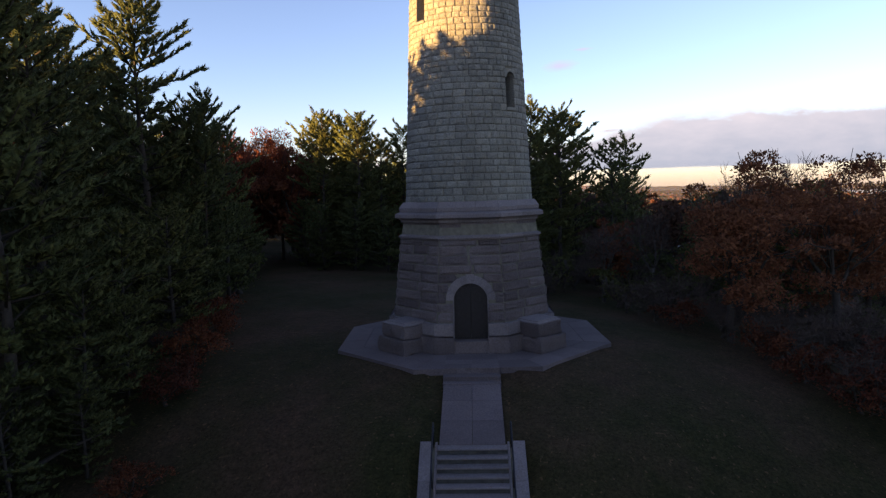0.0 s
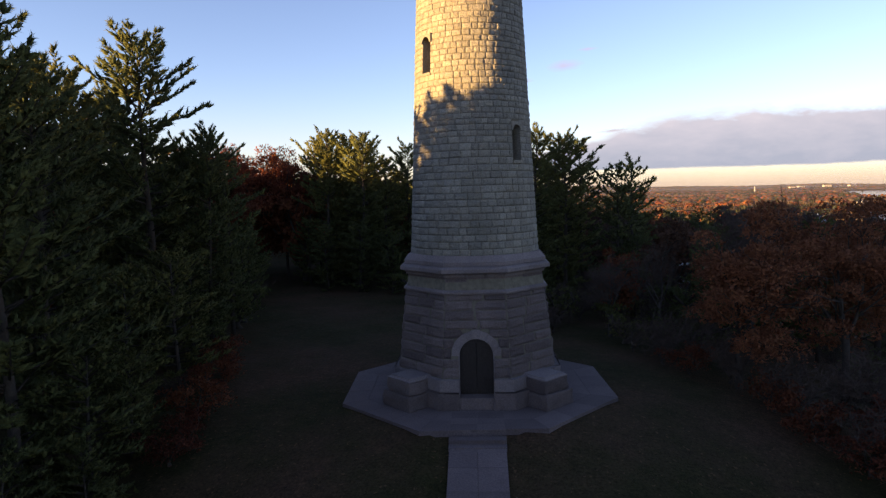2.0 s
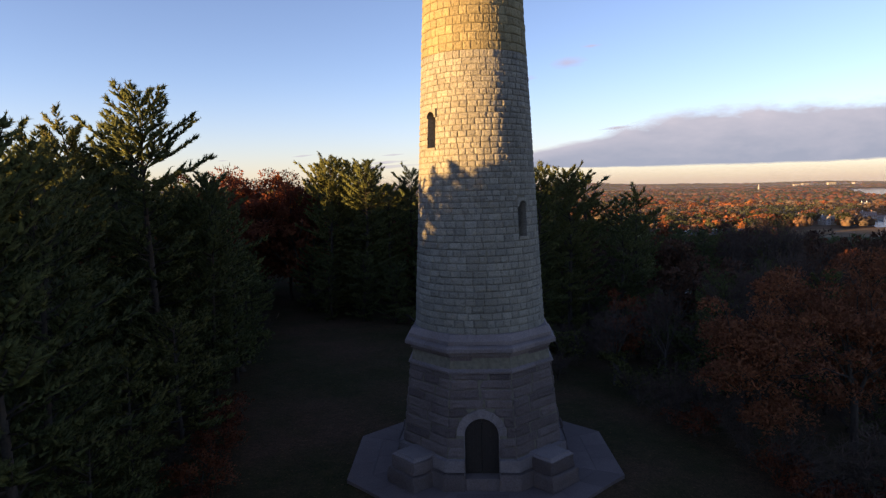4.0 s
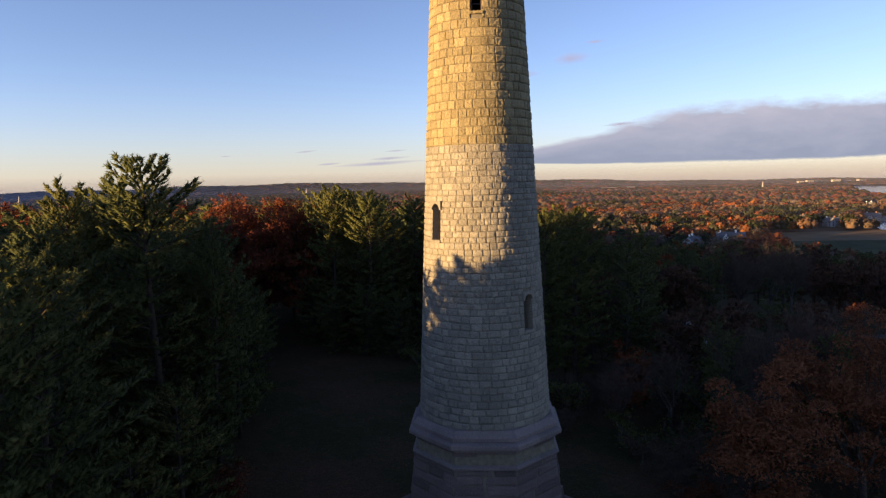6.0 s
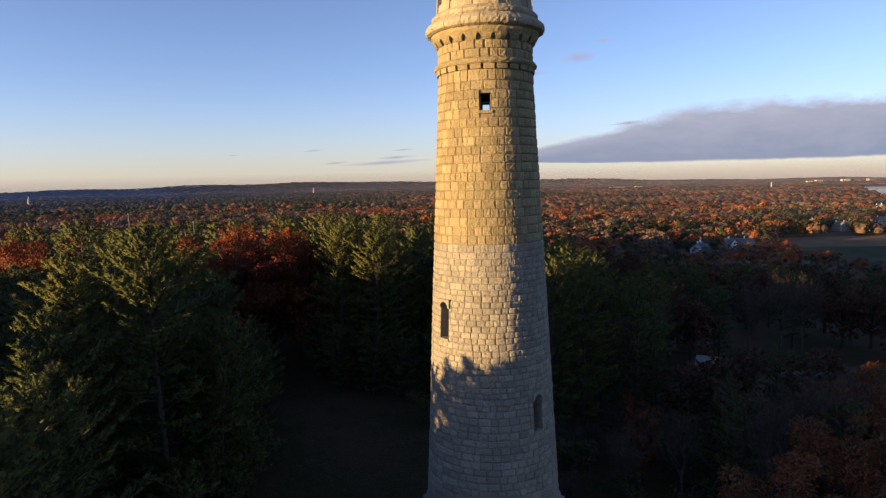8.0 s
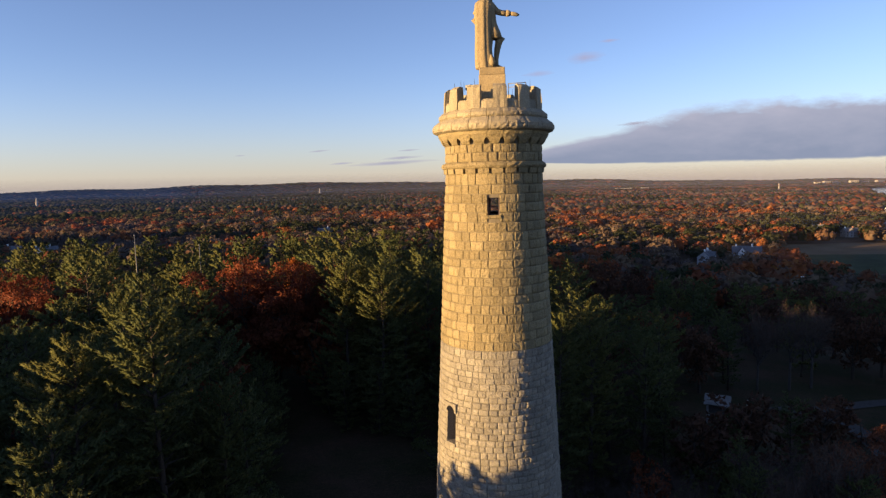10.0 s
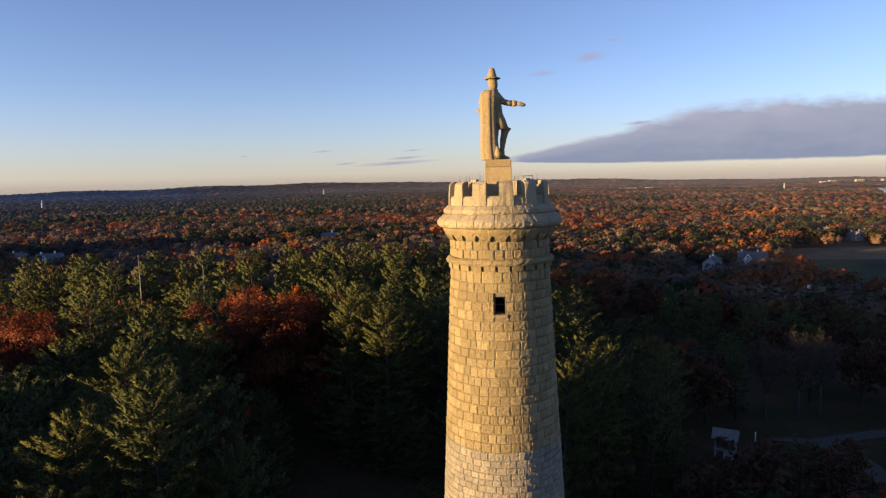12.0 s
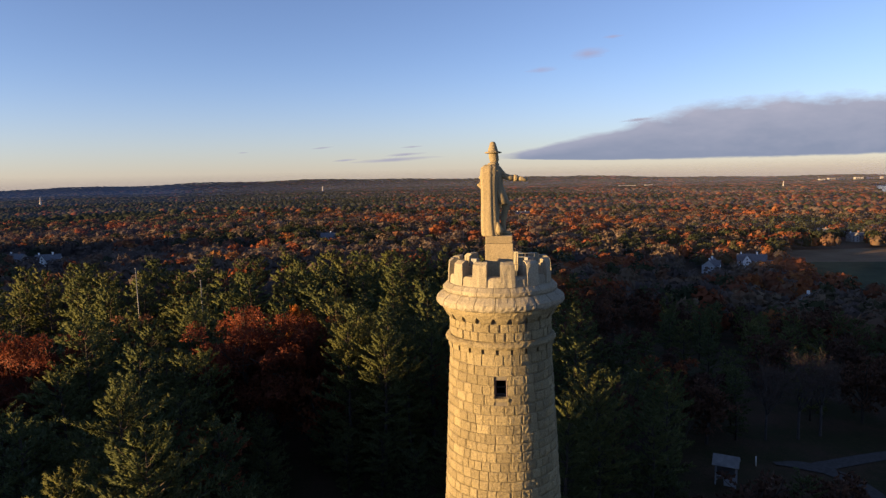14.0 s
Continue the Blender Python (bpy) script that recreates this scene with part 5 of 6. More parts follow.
def clear(x, y):
    """Open ground: the lawn, its arm to the back left, the walk, and the camera's side of the hill."""
    if math.hypot(x, y) < 13.5:
        return True
    if -14.5 < x < 14 and -70 < y < 3:
        return True
    edge = np.interp(y, [-20, -6, 9, 42, 57], [-15.5, -15.0, -17.0, -27.0, -35.0])
    back = np.interp(y, [5, 22, 40, 57], [14.0, 0.0, -12.0, -27.0])
    return y < 57 and edge < x < back


def glade(x, y):
    """The open ground round the hut and the drive."""
    for (ax, ay), (bx, by), r in (((33, 36), (47, 60), 11.5), ((22, 33), (28, 54), 6.0)):
        s = min(1, max(0, ((x - ax) * (bx - ax) + (y - ay) * (by - ay)) / ((bx - ax) ** 2 + (by - ay) ** 2)))
        if math.hypot(x - ax - s * (bx - ax), y - ay - s * (by - ay)) < r:
            return True
    return False


def free(x, y, room):
    return not clear(x, y) and not glade(x, y) and all((x - a) ** 2 + (y - b) ** 2 > (0.5 * (room + r)) ** 2 for a, b, r in taken)


def scatter(n, d0, d1, a0, a1, room, choose):
    """Fill a sector of the wood; angles from +y towards +x."""
    made = tries = 0
    while made < n and tries < n * 40:
        tries += 1
        d, a = math.sqrt(gen.uniform(d0 * d0, d1 * d1)), radians(gen.uniform(a0, a1))
        x, y = d * math.sin(a), d * math.cos(a)
        if free(x, y, room):
            kind, tall = choose(x, y)
            taken.append((x, y, room))
            kind.plant(x, y, tall=tall, wide=gen.uniform(0.9, 1.15))
            made += 1


def left_mix(x, y):
    r = gen.uniform()
    return (far_maple, gen.uniform(10, 13)) if r < 0.10 else (pine, gen.uniform(15, 19.5))


def right_mix(x, y):
    r = gen.uniform()
    return (far_oak, gen.uniform(8, 11)) if r < 0.22 else (far_maple, gen.uniform(8, 11)) if r < 0.27 else (bare, gen.uniform(9, 12)) if r < 0.38 else (pine, gen.uniform(9.5, 13.5))


SHED = (27.5, 53.0)
taken.append((*SHED, 9))
for cx_, cy_, cr_ in ((40, 62, 10), (47, 65, 9), (49, 56, 11), (32, 58, 7), (36, 48, 10), (43, 50, 11), (48, 45, 11), (40, 42, 8), (33, 46, 7), (24, 40, 4), (26, 46, 5), (52, 50, 8), (30, 50, 5)):
    taken.append((cx_, cy_, cr_))
scatter(44, 19, 62, -92, -26, 4.6, left_mix)
scatter(46, 16, 60, -95, -22, 2.2, lambda x, y: (green_shrub if gen.uniform() < 0.6 else shrub, gen.uniform(1.8, 4.2)))
scatter(26, 24, 60, -22, 14, 2.2, lambda x, y: (green_shrub if gen.uniform() < 0.5 else shrub, gen.uniform(1.8, 4.0)))
scatter(44, 17, 48, 14, 76, 2.2, lambda x, y: (shrub if gen.uniform() < 0.65 else green_shrub, gen.uniform(1.8, 4.5)))
scatter(32, 40, 80, -30, 10, 5.0, left_mix)
scatter(70, 22, 86, 8, 68, 4.8, right_mix)
scatter(54, 62, 120, -62, 0, 6.4, lambda x, y: (low_pine, gen.uniform(15, 18.5)) if gen.uniform() < 0.9 else (far_oak, gen.uniform(11, 14)))
scatter(62, 108, 185, -48, 2, 6.4, lambda x, y: (low_pine, gen.uniform(15.8, 19.4)))
scatter(105, 80, 190, 2, 44, 6.2, lambda x, y: (low_pine, gen.uniform(10.5, 14)) if gen.uniform() < 0.6 else (far_oak, gen.uniform(9, 13)))

# the wood on the sunward side, out of view, whose shadow lies across the lawn and the tower's lower half
sx, sy = -math.sin(SUN_AZ), -math.cos(SUN_AZ)
px, py = sy, -sx
tan_el = math.tan(SUN_EL)


hidden_crowns, hidden_trunks = Pile(), Pile()


def arrays(me):
    v = np.empty(len(me.vertices) * 3, np.float32)
    me.vertices.foreach_get("co", v)
    t = np.empty(len(me.loops), np.int32)
    me.loops.foreach_get("vertex_index", t)
    return v.reshape(-1, 3), t.reshape(-1, 3)


def sink(kind, x, y, tall, form, wide, turn_deg):
    """A tree of the wood that lies out of sight, joined with its neighbours."""
    H, trunk, crown_me = kind.forms[form % len(kind.forms)]
    k = tall / H
    m = np.array(pose(x, y, float(height(x, y)) - 0.05, 0, 0, turn_deg) @ Matrix.Diagonal((k * wide, k * wide, k, 1)))
    for pile, me in ((hidden_trunks, trunk), (hidden_crowns, crown_me)):
        v, t = arrays(me)
        pile.add(v @ m[:3, :3].T + m[:3, 3], t)


def shade(dist, across, level, kind, form=0, wide=1.0, turn_deg=0.0):
    """A tree at dist towards the sun whose tip shades the tower's axis at that level."""
    x, y = sx * dist + px * across, sy * dist + py * across
    taken.append((x, y, 3))
    sink(kind, x, y, level + dist * tan_el - float(height(x, y)), form, wide, turn_deg)


shade(42, -2.6, 16.3, pine, 0, 1.1, 30)
shade(47, -2.2, 15.6, pine, 2, 1.1, 130)
shade(46, -5.4, 15.2, pine, 1, 1.1, 70)
shade(52, -4.2, 15.0, pine, 3, 1.2, 170)
shade(50, -0.2, 13.6, pine, 2, 1.0, 10)
shade(54, 0.6, 12.4, pine, 1, 1.1, 60)
shade(55, -9.0, 15.6, pine, 3, 1.2, 200)
shade(58, 4.6, 12.2, pine, 0, 1.1, 150)
shade(62, 9.0, 12.8, pine, 1, 1.2, 90)
shade(60, -14.0, 15.0, pine, 2, 1.2, 0)
shade(64, -19.0, 14.6, pine, 3, 1.2, 45)
# extra unseen pines added to keep the sun off the pines right of the tower
for i, (d_, off, cap) in enumerate(((60, 21.0, 18.2), (62, 23.5, 18.6), (64, 26.0, 18.4), (58, 28.5, 17.6), (66, 22.2, 18.4), (68, 25.0, 18.6))):
    shade(d_, off, cap, pine, i, 1.25, 50 * i)
for row in range(2):
    for i in range(52):
        off = -50 + 2.7 * i + gen.uniform(-1, 1)
        cap = np.interp(off, [-50, -14, -6, 3, 8, 15, 20, 25, 38, 44, 58, 66, 75], [15.0, 14.6, 13.2, 12.8, 14.2, 16.0, 16.2, 16.0, 15.6, 14.5, 14.5, 12.5, 12.5])
        shade(gen.uniform(66, 80) + 16 * row, off, cap - gen.uniform(0.0, 1.6), low_pine, i, 1.5, gen.uniform(0, 360))
# unseen woods added behind and beside the way up; they cut the low sky light
for i in range(44):
    a_, d_ = radians(gen.uniform(100, 255)), gen.uniform(38, 78)
    x_, y_ = d_ * math.sin(a_), d_ * math.cos(a_)
    if abs(x_) > 14 or y_ < -60:
        sink(low_pine, x_, y_, gen.uniform(15, 19), i, 1.3, gen.uniform(0, 360))
for pile, nm, mat, lab in ((hidden_crowns, "woods", M_pine, "unseen pine wood round the hill that shades it"), (hidden_trunks, "wood_trunks", M_bark, "trunks of the unseen pine wood round the hill")):
    tagged(part(nm, pile.mesh(nm), mat), lab, "woods", "", "stuff")


# ---- the country beyond ----


def quad_plan(c):
    """The plan of a four-cornered patch, for drape()."""
    c = np.array(c, float)
    def fn(u, v):
        u, v = u[..., None], v[..., None]
        p = (1 - u) * (1 - v) * c[0] + u * (1 - v) * c[1] + u * v * c[2] + (1 - u) * v * c[3]
        return p[..., 0], p[..., 1]
    return fn


M_field = plain("mown_field", (0.050, 0.056, 0.026), 0.95, vary=0.35, scale=0.05, bumpy=0.5)
M_marsh = plain("brown_marsh", (0.16, 0.105, 0.062), 0.95, vary=0.35, scale=0.03, bumpy=0.5)
for mat in (M_field, M_marsh, M_gravel):
    mat.node_tree.nodes["Principled BSDF"].inputs["Specular IOR Level"].default_value = 0.03
M_water = material("bay_water", 0.12, spec=0.5)[0]
M_water.node_tree.nodes["Principled BSDF"].inputs["Base Color"].default_value = (0.03, 0.05, 0.07, 1)
wnt = M_water.node_tree
bump(wnt, wnt.nodes["Principled BSDF"], noise_node(wnt, 0.25, 4, world_place(wnt)), 0.25, 0.6)
PATCHES = {"field": [(168, 280), (420, 270), (430, 424), (186, 424)], "marsh": [(186, 424), (430, 424), (480, 530), (222, 492)],
           "meadow": [(-345, 372), (-235, 395), (-95, 470), (-330, 420)], "inlet": [(318, 505), (560, 520), (660, 760), (405, 700)], "bay": [(700, 1180), (1300, 1050), (2300, 1800), (1350, 2500)],
           "flats": [(560, 2900), (1700, 2700), (1750, 2950), (600, 3050)]}
drape("field", quad_plan(PATCHES["field"]), 14, 14, 0.5, M_field, "dull green mown field below the hill", "field")
drape("marsh", quad_plan(PATCHES["marsh"]), 14, 14, 0.5, M_marsh, "brown autumn marsh behind the field", "marsh")
drape("meadow", quad_plan(PATCHES["meadow"]), 14, 14, 0.5, M_marsh, "shaded brown meadow beyond the pines", "meadow")
drape("flats", quad_plan(PATCHES["flats"]), 10, 10, 9.0, M_marsh, "pale marsh flats near the horizon", "marsh")
drape("water_inlet", quad_plan(PATCHES["inlet"]), 14, 14, 0.8, M_water, "pale blue inlet of the bay", "water")
drape("water_bay", quad_plan(PATCHES["bay"]), 14, 14, 1.5, M_water, "pale blue bay near the horizon", "water")
def drive(line, wide):
    line = np.array(line)
    def fn(u, v):
        s = np.linspace(0, 1, len(line))
        at = lambda q, c: np.interp(q, s, line[:, c])
        e = 0.06
        dx, dy = at(np.clip(u + e, 0, 1), 0) - at(np.clip(u - e, 0, 1), 0), at(np.clip(u + e, 0, 1), 1) - at(np.clip(u - e, 0, 1), 1)
        n = np.hypot(dx, dy) + 1e-9
        w = wide * (0.35 + 0.65 * smooth01(u, 0.0, 0.2))
        return at(u, 0) - dy / n * (v - 0.5) * w, at(u, 1) + dx / n * (v - 0.5) * w
    return fn


drape("road", drive([(38.0, 61.6), (41.5, 61.6), (44.5, 60.6), (46.4, 58.0), (47.0, 54.5), (46.6, 50.0), (45.0, 42.0)], 3.0), 60, 5, 0.10, M_gravel, "pale gravel drive curving through the wood", "road")
drape("road", drive([(42.0, 61.0), (46.0, 62.6), (51.0, 65.3), (56.2, 68.0), (70.0, 74.0)], 2.5), 50, 5, 0.106, M_gravel, "pale gravel drive forking beside the hut", "road")


def inside(x, y, poly):
    hit = np.zeros(np.shape(x), bool)
    for (x0, y0), (x1, y1) in zip(poly, poly[1:] + poly[:1]):
        cross = ((y0 > y) != (y1 > y)) & (x < (x1 - x0) * (y - y0) / (y1 - y0 + 1e-12) + x0)
        hit ^= cross
    return hit


HOUSES = [(129, 378, 15, 8, 62, 1), (162, 402, 17, 9, -18, 1), (131, 258, 9, 7, 40, 1), (306, 556, 13, 7, 10, 0), (300, 600, 10, 7, -25, 0), (506, 850, 15, 9, 20, 1), (-303, 376, 15, 8, 20, 1), (-332, 384, 13, 8, -10, 0), (33, 936, 22, 9, 12, 1), (372, 610, 13, 8, -30, 0), (-150, 520, 12, 8, 10, 1)]


def head(seed, k):
    """A tree head of unit radius: a rounded core under k leaf sprays that stand out in lobes."""
    g = np.random.default_rng(seed)
    bm = bmesh.new()
    bmesh.ops.create_icosphere(bm, subdivisions=1, radius=0.66)
    bmesh.ops.delete(bm, geom=[v for v in bm.verts if v.co.z < -0.5], context="VERTS")
    bm.verts.index_update()
    v = np.array([tuple(p.co) for p in bm.verts])
    t = np.array([[p.index for p in f.verts] for f in bm.faces])
    bm.free()
    lobes = g.normal(0, 1, (11, 3))
    lobes[:, 2] = np.abs(lobes[:, 2]) - 0.35
    lobes /= np.linalg.norm(lobes, axis=1, keepdims=True)
    n = g.normal(0, 1, (k, 3))
    n[:, 2] = np.where(n[:, 2] < -0.2, -n[:, 2], n[:, 2])
    n /= np.linalg.norm(n, axis=1, keepdims=True)
    reach, pick = g.uniform(0.75, 1.15, 11), g.integers(0, 11, k)
    at = lobes[pick]
    p = at * 0.60 * reach[pick][:, None] + n * 0.40 * g.uniform(0.75, 1.12, (k, 1))
    side = np.cross(n, g.normal(0, 1, (k, 3)))
    side /= np.linalg.norm(side, axis=1, keepdims=True)
    up = np.cross(side, n)
    size = g.uniform(0.14, 0.25, (k, 1)) * (80 / k) ** 0.5
    tv = np.stack([p - side * size * 0.9 - up * size * 0.6, p + side * size * 0.9 - up * size * 0.5, p + up * size + n * 0.06], 1).reshape(-1, 3)
    tt = np.arange(len(tv)).reshape(-1, 3) + len(v)
    return np.vstack([v, tv]), np.vstack([t, tt]), np.vstack([v, np.repeat(0.75 * n + 0.3 * at, 3, 0)])


def cap(seed):
    """A far tree head: a rounded nine-sided cap."""
    g = np.random.default_rng(seed)
    a = np.arange(6) * 2 * np.pi / 6 + g.uniform(-0.25, 0.25, 6)
    r = g.uniform(0.85, 1.2, 6)
    low = np.stack([np.cos(a) * r, np.sin(a) * r, g.uniform(-0.9, -0.4, 6)], -1)
    mid = np.stack([np.cos(a + 0.5) * r * 0.72, np.sin(a + 0.5) * r * 0.72, g.uniform(0.25, 0.7, 6)], -1)
    v = np.vstack([[[g.uniform(-0.2, 0.2), g.uniform(-0.2, 0.2), 1.0]], mid, low])
    t = [(0, 1 + i, 1 + (i + 1) % 6) for i in range(6)]
    t += [(1 + i, 7 + i, 7 + (i + 1) % 6) for i in range(6)] + [(1 + i, 7 + (i + 1) % 6, 1 + (i + 1) % 6) for i in range(6)]
    return v, np.array(t), v * [1, 1, 1.3] + [0, 0, 0.3]


forms = {"near": [head(s, 150) for s in range(5)], "mid": [head(s + 20, 84) for s in range(5)], "far": [cap(s + 40) for s in range(6)]}
forms["last"] = [(v[:7] * [1.7, 1.7, 1] - [0, 0, 0.1], t[:6], w[:7]) for v, t, w in forms["far"]]
woods = {k: Pile() for k in ("near_autumn", "near_pine", "near_bare", "mid_autumn", "mid_pine", "mid_bare", "far_autumn", "far_pine", "far_bare")}
wg = np.random.default_rng(5)


def far_tree(x, y, z, zone, sort, r, tall):
    v, t, w = forms[zone][wg.integers(len(forms[zone]))]
    rz = min(tall * 0.62, r * (1.4 if sort == "pine" else 1.2))
    v = v * [r, r, rz] + [0, 0, tall - rz]
    a = wg.uniform(0, 6.28)
    c, s = math.cos(a), math.sin(a)
    v = np.stack([v[:, 0] * c - v[:, 1] * s + x, v[:, 0] * s + v[:, 1] * c + y, v[:, 2] + z], -1)
    w = np.stack([w[:, 0] * c - w[:, 1] * s, w[:, 0] * s + w[:, 1] * c, w[:, 2]], -1)
    pile = woods[("far" if zone == "last" else zone) + "_" + sort]
    pile.add(v, t, w)
    pile.tones.append(np.full(len(v), wg.uniform(), np.float32))


d = 182.0
while d < 4700:
    space = 11.0 + (d - 190) * 0.0016 if d < 820 else 12.0 + (d - 820) * 0.0032 if d < 2000 else 15.8 + (d - 2000) * 0.0055
    n = int(1.40 * d / space * (1.0 if d < 2000 else 1.1))
    az = radians(-46) + 1.40 * (np.arange(n) + wg.uniform(0, 1, n)) / n
    dd = d + wg.uniform(-1.1, 1.1, n) * space
    x, y = dd * np.sin(az), dd * np.cos(az)
    keep = np.ones(n, bool)
    for poly in PATCHES.values():
        keep &= ~inside(x, y, poly)
    for hx, hy, hw, *_ in HOUSES:
        hd = math.hypot(hx, hy)
        ux, uy = hx / hd, hy / hd
        along, side = (x - hx) * ux + (y - hy) * uy, np.abs(-(x - hx) * uy + (y - hy) * ux)
        keep &= ~((side < hw * 0.75) & (along < 10) & (along > -13 - hd * 0.085))
    x, y, az, dd = x[keep], y[keep], az[keep], dd[keep]
    z = height(x, y)
    # pines are thicker to the left and in drifts
    drift = np.array([noise.noise(Vector((a * 0.0045, b * 0.0045, 3.0))) for a, b in zip(x, y)])
    leftness = smooth01(-az, -0.25, 0.45)
    is_pine = wg.uniform(0, 1, len(x)) < np.clip(0.03 + 0.22 * leftness + 1.1 * drift + smooth01(dd, 620, 1400) * (0.22 + 0.62 * leftness) + 0.5 * smooth01(dd, 3000, 4000), 0.05, 0.93)
    for i in range(len(x)):
        leafless = 0.62 if x[i] < -60 and dd[i] < 620 else 0.20
        sort = "pine" if is_pine[i] else "bare" if wg.uniform() < leafless else "autumn"
        tall = wg.uniform(8.8, 14.6) if sort != "pine" else wg.uniform(10.5, 15.0)
        r = space * wg.choice([0.50, 0.62, 0.74, 0.90], p=[0.25, 0.3, 0.28, 0.17]) * (0.85 if sort == "pine" else 1.0) * (1.0 if d < 2000 else 1.15) * wg.uniform(0.9, 1.12)
        far_tree(x[i], y[i], z[i], "near" if dd[i] < 480 else "mid" if dd[i] < 950 else "far" if dd[i] < 2200 else "last", sort, r, tall)
    d += space * (0.95 if d < 700 else 1.0)
# the wooded hill added to the west, out of sight, that keeps the low sun from the valley
for x in range(-540, -400, 14):
    for y in range(-340, 370, 14):
        far_tree(x + wg.uniform(-5, 5), y + wg.uniform(-5, 5), float(height(x, y)), "far", "pine", 9.5, 14)
for key, pile in woods.items():
    zone, sort = key.split("_")
    me = pile.mesh("woods", True)
    me.attributes.new("tone", "FLOAT", "POINT").data.foreach_set("value", np.concatenate(pile.tones))
    ob = part("woods", me, {"pine": M_farpine, "bare": M_farbare, "autumn": M_far}[sort])
    tagged(ob, {"autumn": "rolling autumn woods in orange, red and brown", "pine": "dark green pine woods among autumn trees", "bare": "grey-mauve leafless woods between autumn trees"}[sort], "woods", "", "stuff")


def house(x, y, w, dep, turn_deg, tint):
    """A gabled house with chimney and rows of dark windows."""
    zg = float(height(x, y))
    ob = thing("house", "pale grey clapboard house with grey gabled roof in the woods" if tint else "grey shingled house with white trim in the woods", "house", pose(x, y, zg, 0, 0, turn_deg), "houses below the hill")
    wall_m = M_clap if tint else M_shingle
    eave, ridge = 4.9, 4.9 + dep * 0.42
    bm = bmesh.new()
    h, q = w / 2, dep / 2
    v = [bm.verts.new(c) for c in ((-h, -q, -1), (h, -q, -1), (h, q, -1), (-h, q, -1), (-h, -q, eave), (h, -q, eave), (h, q, eave), (-h, q, eave), (-h, 0, ridge), (h, 0, ridge))]
    for f in ((0, 1, 5, 4), (1, 2, 6, 9, 5), (2, 3, 7, 6), (3, 0, 4, 8, 7)):
        bm.faces.new([v[i] for i in f])
    part("wall", bm, wall_m, ob)
    bm = bmesh.new()
    o = 0.45
    sl = (ridge - eave) / q
    for s in (-1, 1):
        top = [(-h - o, 0, ridge + 0.22), (h + o, 0, ridge + 0.22), (h + o, s * (q + o), eave - o * sl + 0.22), (-h - o, s * (q + o), eave - o * sl + 0.22)]
        a = [bm.verts.new(c) for c in top]
        b2 = [bm.verts.new((c[0], c[1], c[2] - 0.2)) for c in top]
        bm.faces.new(a if s < 0 else a[::-1])
        for i in range(4):
            bm.faces.new((a[i], a[(i + 1) % 4], b2[(i + 1) % 4], b2[i]))
    bmesh.ops.recalc_face_normals(bm, faces=bm.faces[:])
    roof = part("roof", bm, M_roof, ob)
    part("chimney", box_bm(h * 0.3, h * 0.3 + 1.0, -0.5, 0.5, ridge - 1.2, ridge + 1.5, 0.03), M_brick if not tint else M_white, roof)
    for row in (0.9, 3.2):
        n = int(w / 3)
        for i in range(n):
            for s in (-1, 1):
                xx = -h + w * (i + 0.5) / n
                win = part("window", box_bm(xx - 0.55, xx + 0.55, s * q - 0.06, s * q + 0.06, row, row + 1.4), M_white, ob)
                part("pane", box_bm(xx - 0.45, xx + 0.45, s * q - 0.09, s * q + 0.09, row + 0.1, row + 1.3), M_pane, win)
    for s in (-1, 1):
        for yy in (-q * 0.45, q * 0.45):
            win = part("window", box_bm(s * h - 0.06, s * h + 0.06, yy - 0.5, yy + 0.5, 3.2, 4.6), M_white, ob)
            part("pane", box_bm(s * h - 0.09, s * h + 0.09, yy - 0.4, yy + 0.4, 3.3, 4.5), M_pane, win)
    # a cross gable to the front, with an attic window
    if w > 12:
        bm = bmesh.new()
        g0, g1, gy, ge, gr = -h * 0.62, -h * 0.05, -q - 1.6, eave - 0.2, ridge - 0.3
        gm = (g0 + g1) / 2
        v = [bm.verts.new(c) for c in ((g0, gy, -1), (g1, gy, -1), (g1, 0, -1), (g0, 0, -1), (g0, gy, ge), (g1, gy, ge), (g1, 0, ge), (g0, 0, ge), (gm, gy, gr), (gm, 0, gr))]
        for f in ((0, 1, 5, 8, 4), (1, 2, 6, 5), (3, 0, 4, 7)):
            bm.faces.new([v[i] for i in f])
        gable = part("gable_front", bm, M_white if tint else M_clap, ob)
        bm = bmesh.new()
        for a0, s in ((g0, -1), (g1, 1)):
            e = a0 + s * 0.4
            bm.faces.new([bm.verts.new(c) for c in ((gm, gy - 0.4, gr + 0.2), (gm, 0.4, gr + 0.2), (e, 0.4, ge - 0.1), (e, gy - 0.4, ge - 0.1))])
        bmesh.ops.recalc_face_normals(bm, faces=bm.faces[:])
        bmesh.ops.solidify(bm, geom=bm.faces[:], thickness=0.18)
        part("gable_roof", bm, M_roof, ob)
        for zz in (0.9, 3.2, 5.2):
            part("pane", box_bm(gm - 0.4, gm + 0.4, gy - 0.05, gy + 0.05, zz, zz + 1.1), M_pane, gable)
        part("chimney", box_bm(-h * 0.8, -h * 0.8 + 0.9, -0.4, 0.4, ridge - 1.2, ridge + 1.3, 0.03), M_white, roof)
    # a lower wing
    bm = box_bm(h, h + w * 0.45, -q * 0.7, q * 0.7, -1, 3.0)
    part("wing", bm, wall_m, ob)
    bm = bmesh.new()
    x0, x1, yy = h, h + w * 0.45 + 0.3, q * 0.7 + 0.3
    vv = [bm.verts.new(c) for c in ((x0, -yy, 2.9), (x1, -yy, 2.9), (x1, yy, 2.9), (x0, yy, 2.9), (x0, 0, 5.0), (x1, 0, 5.0))]
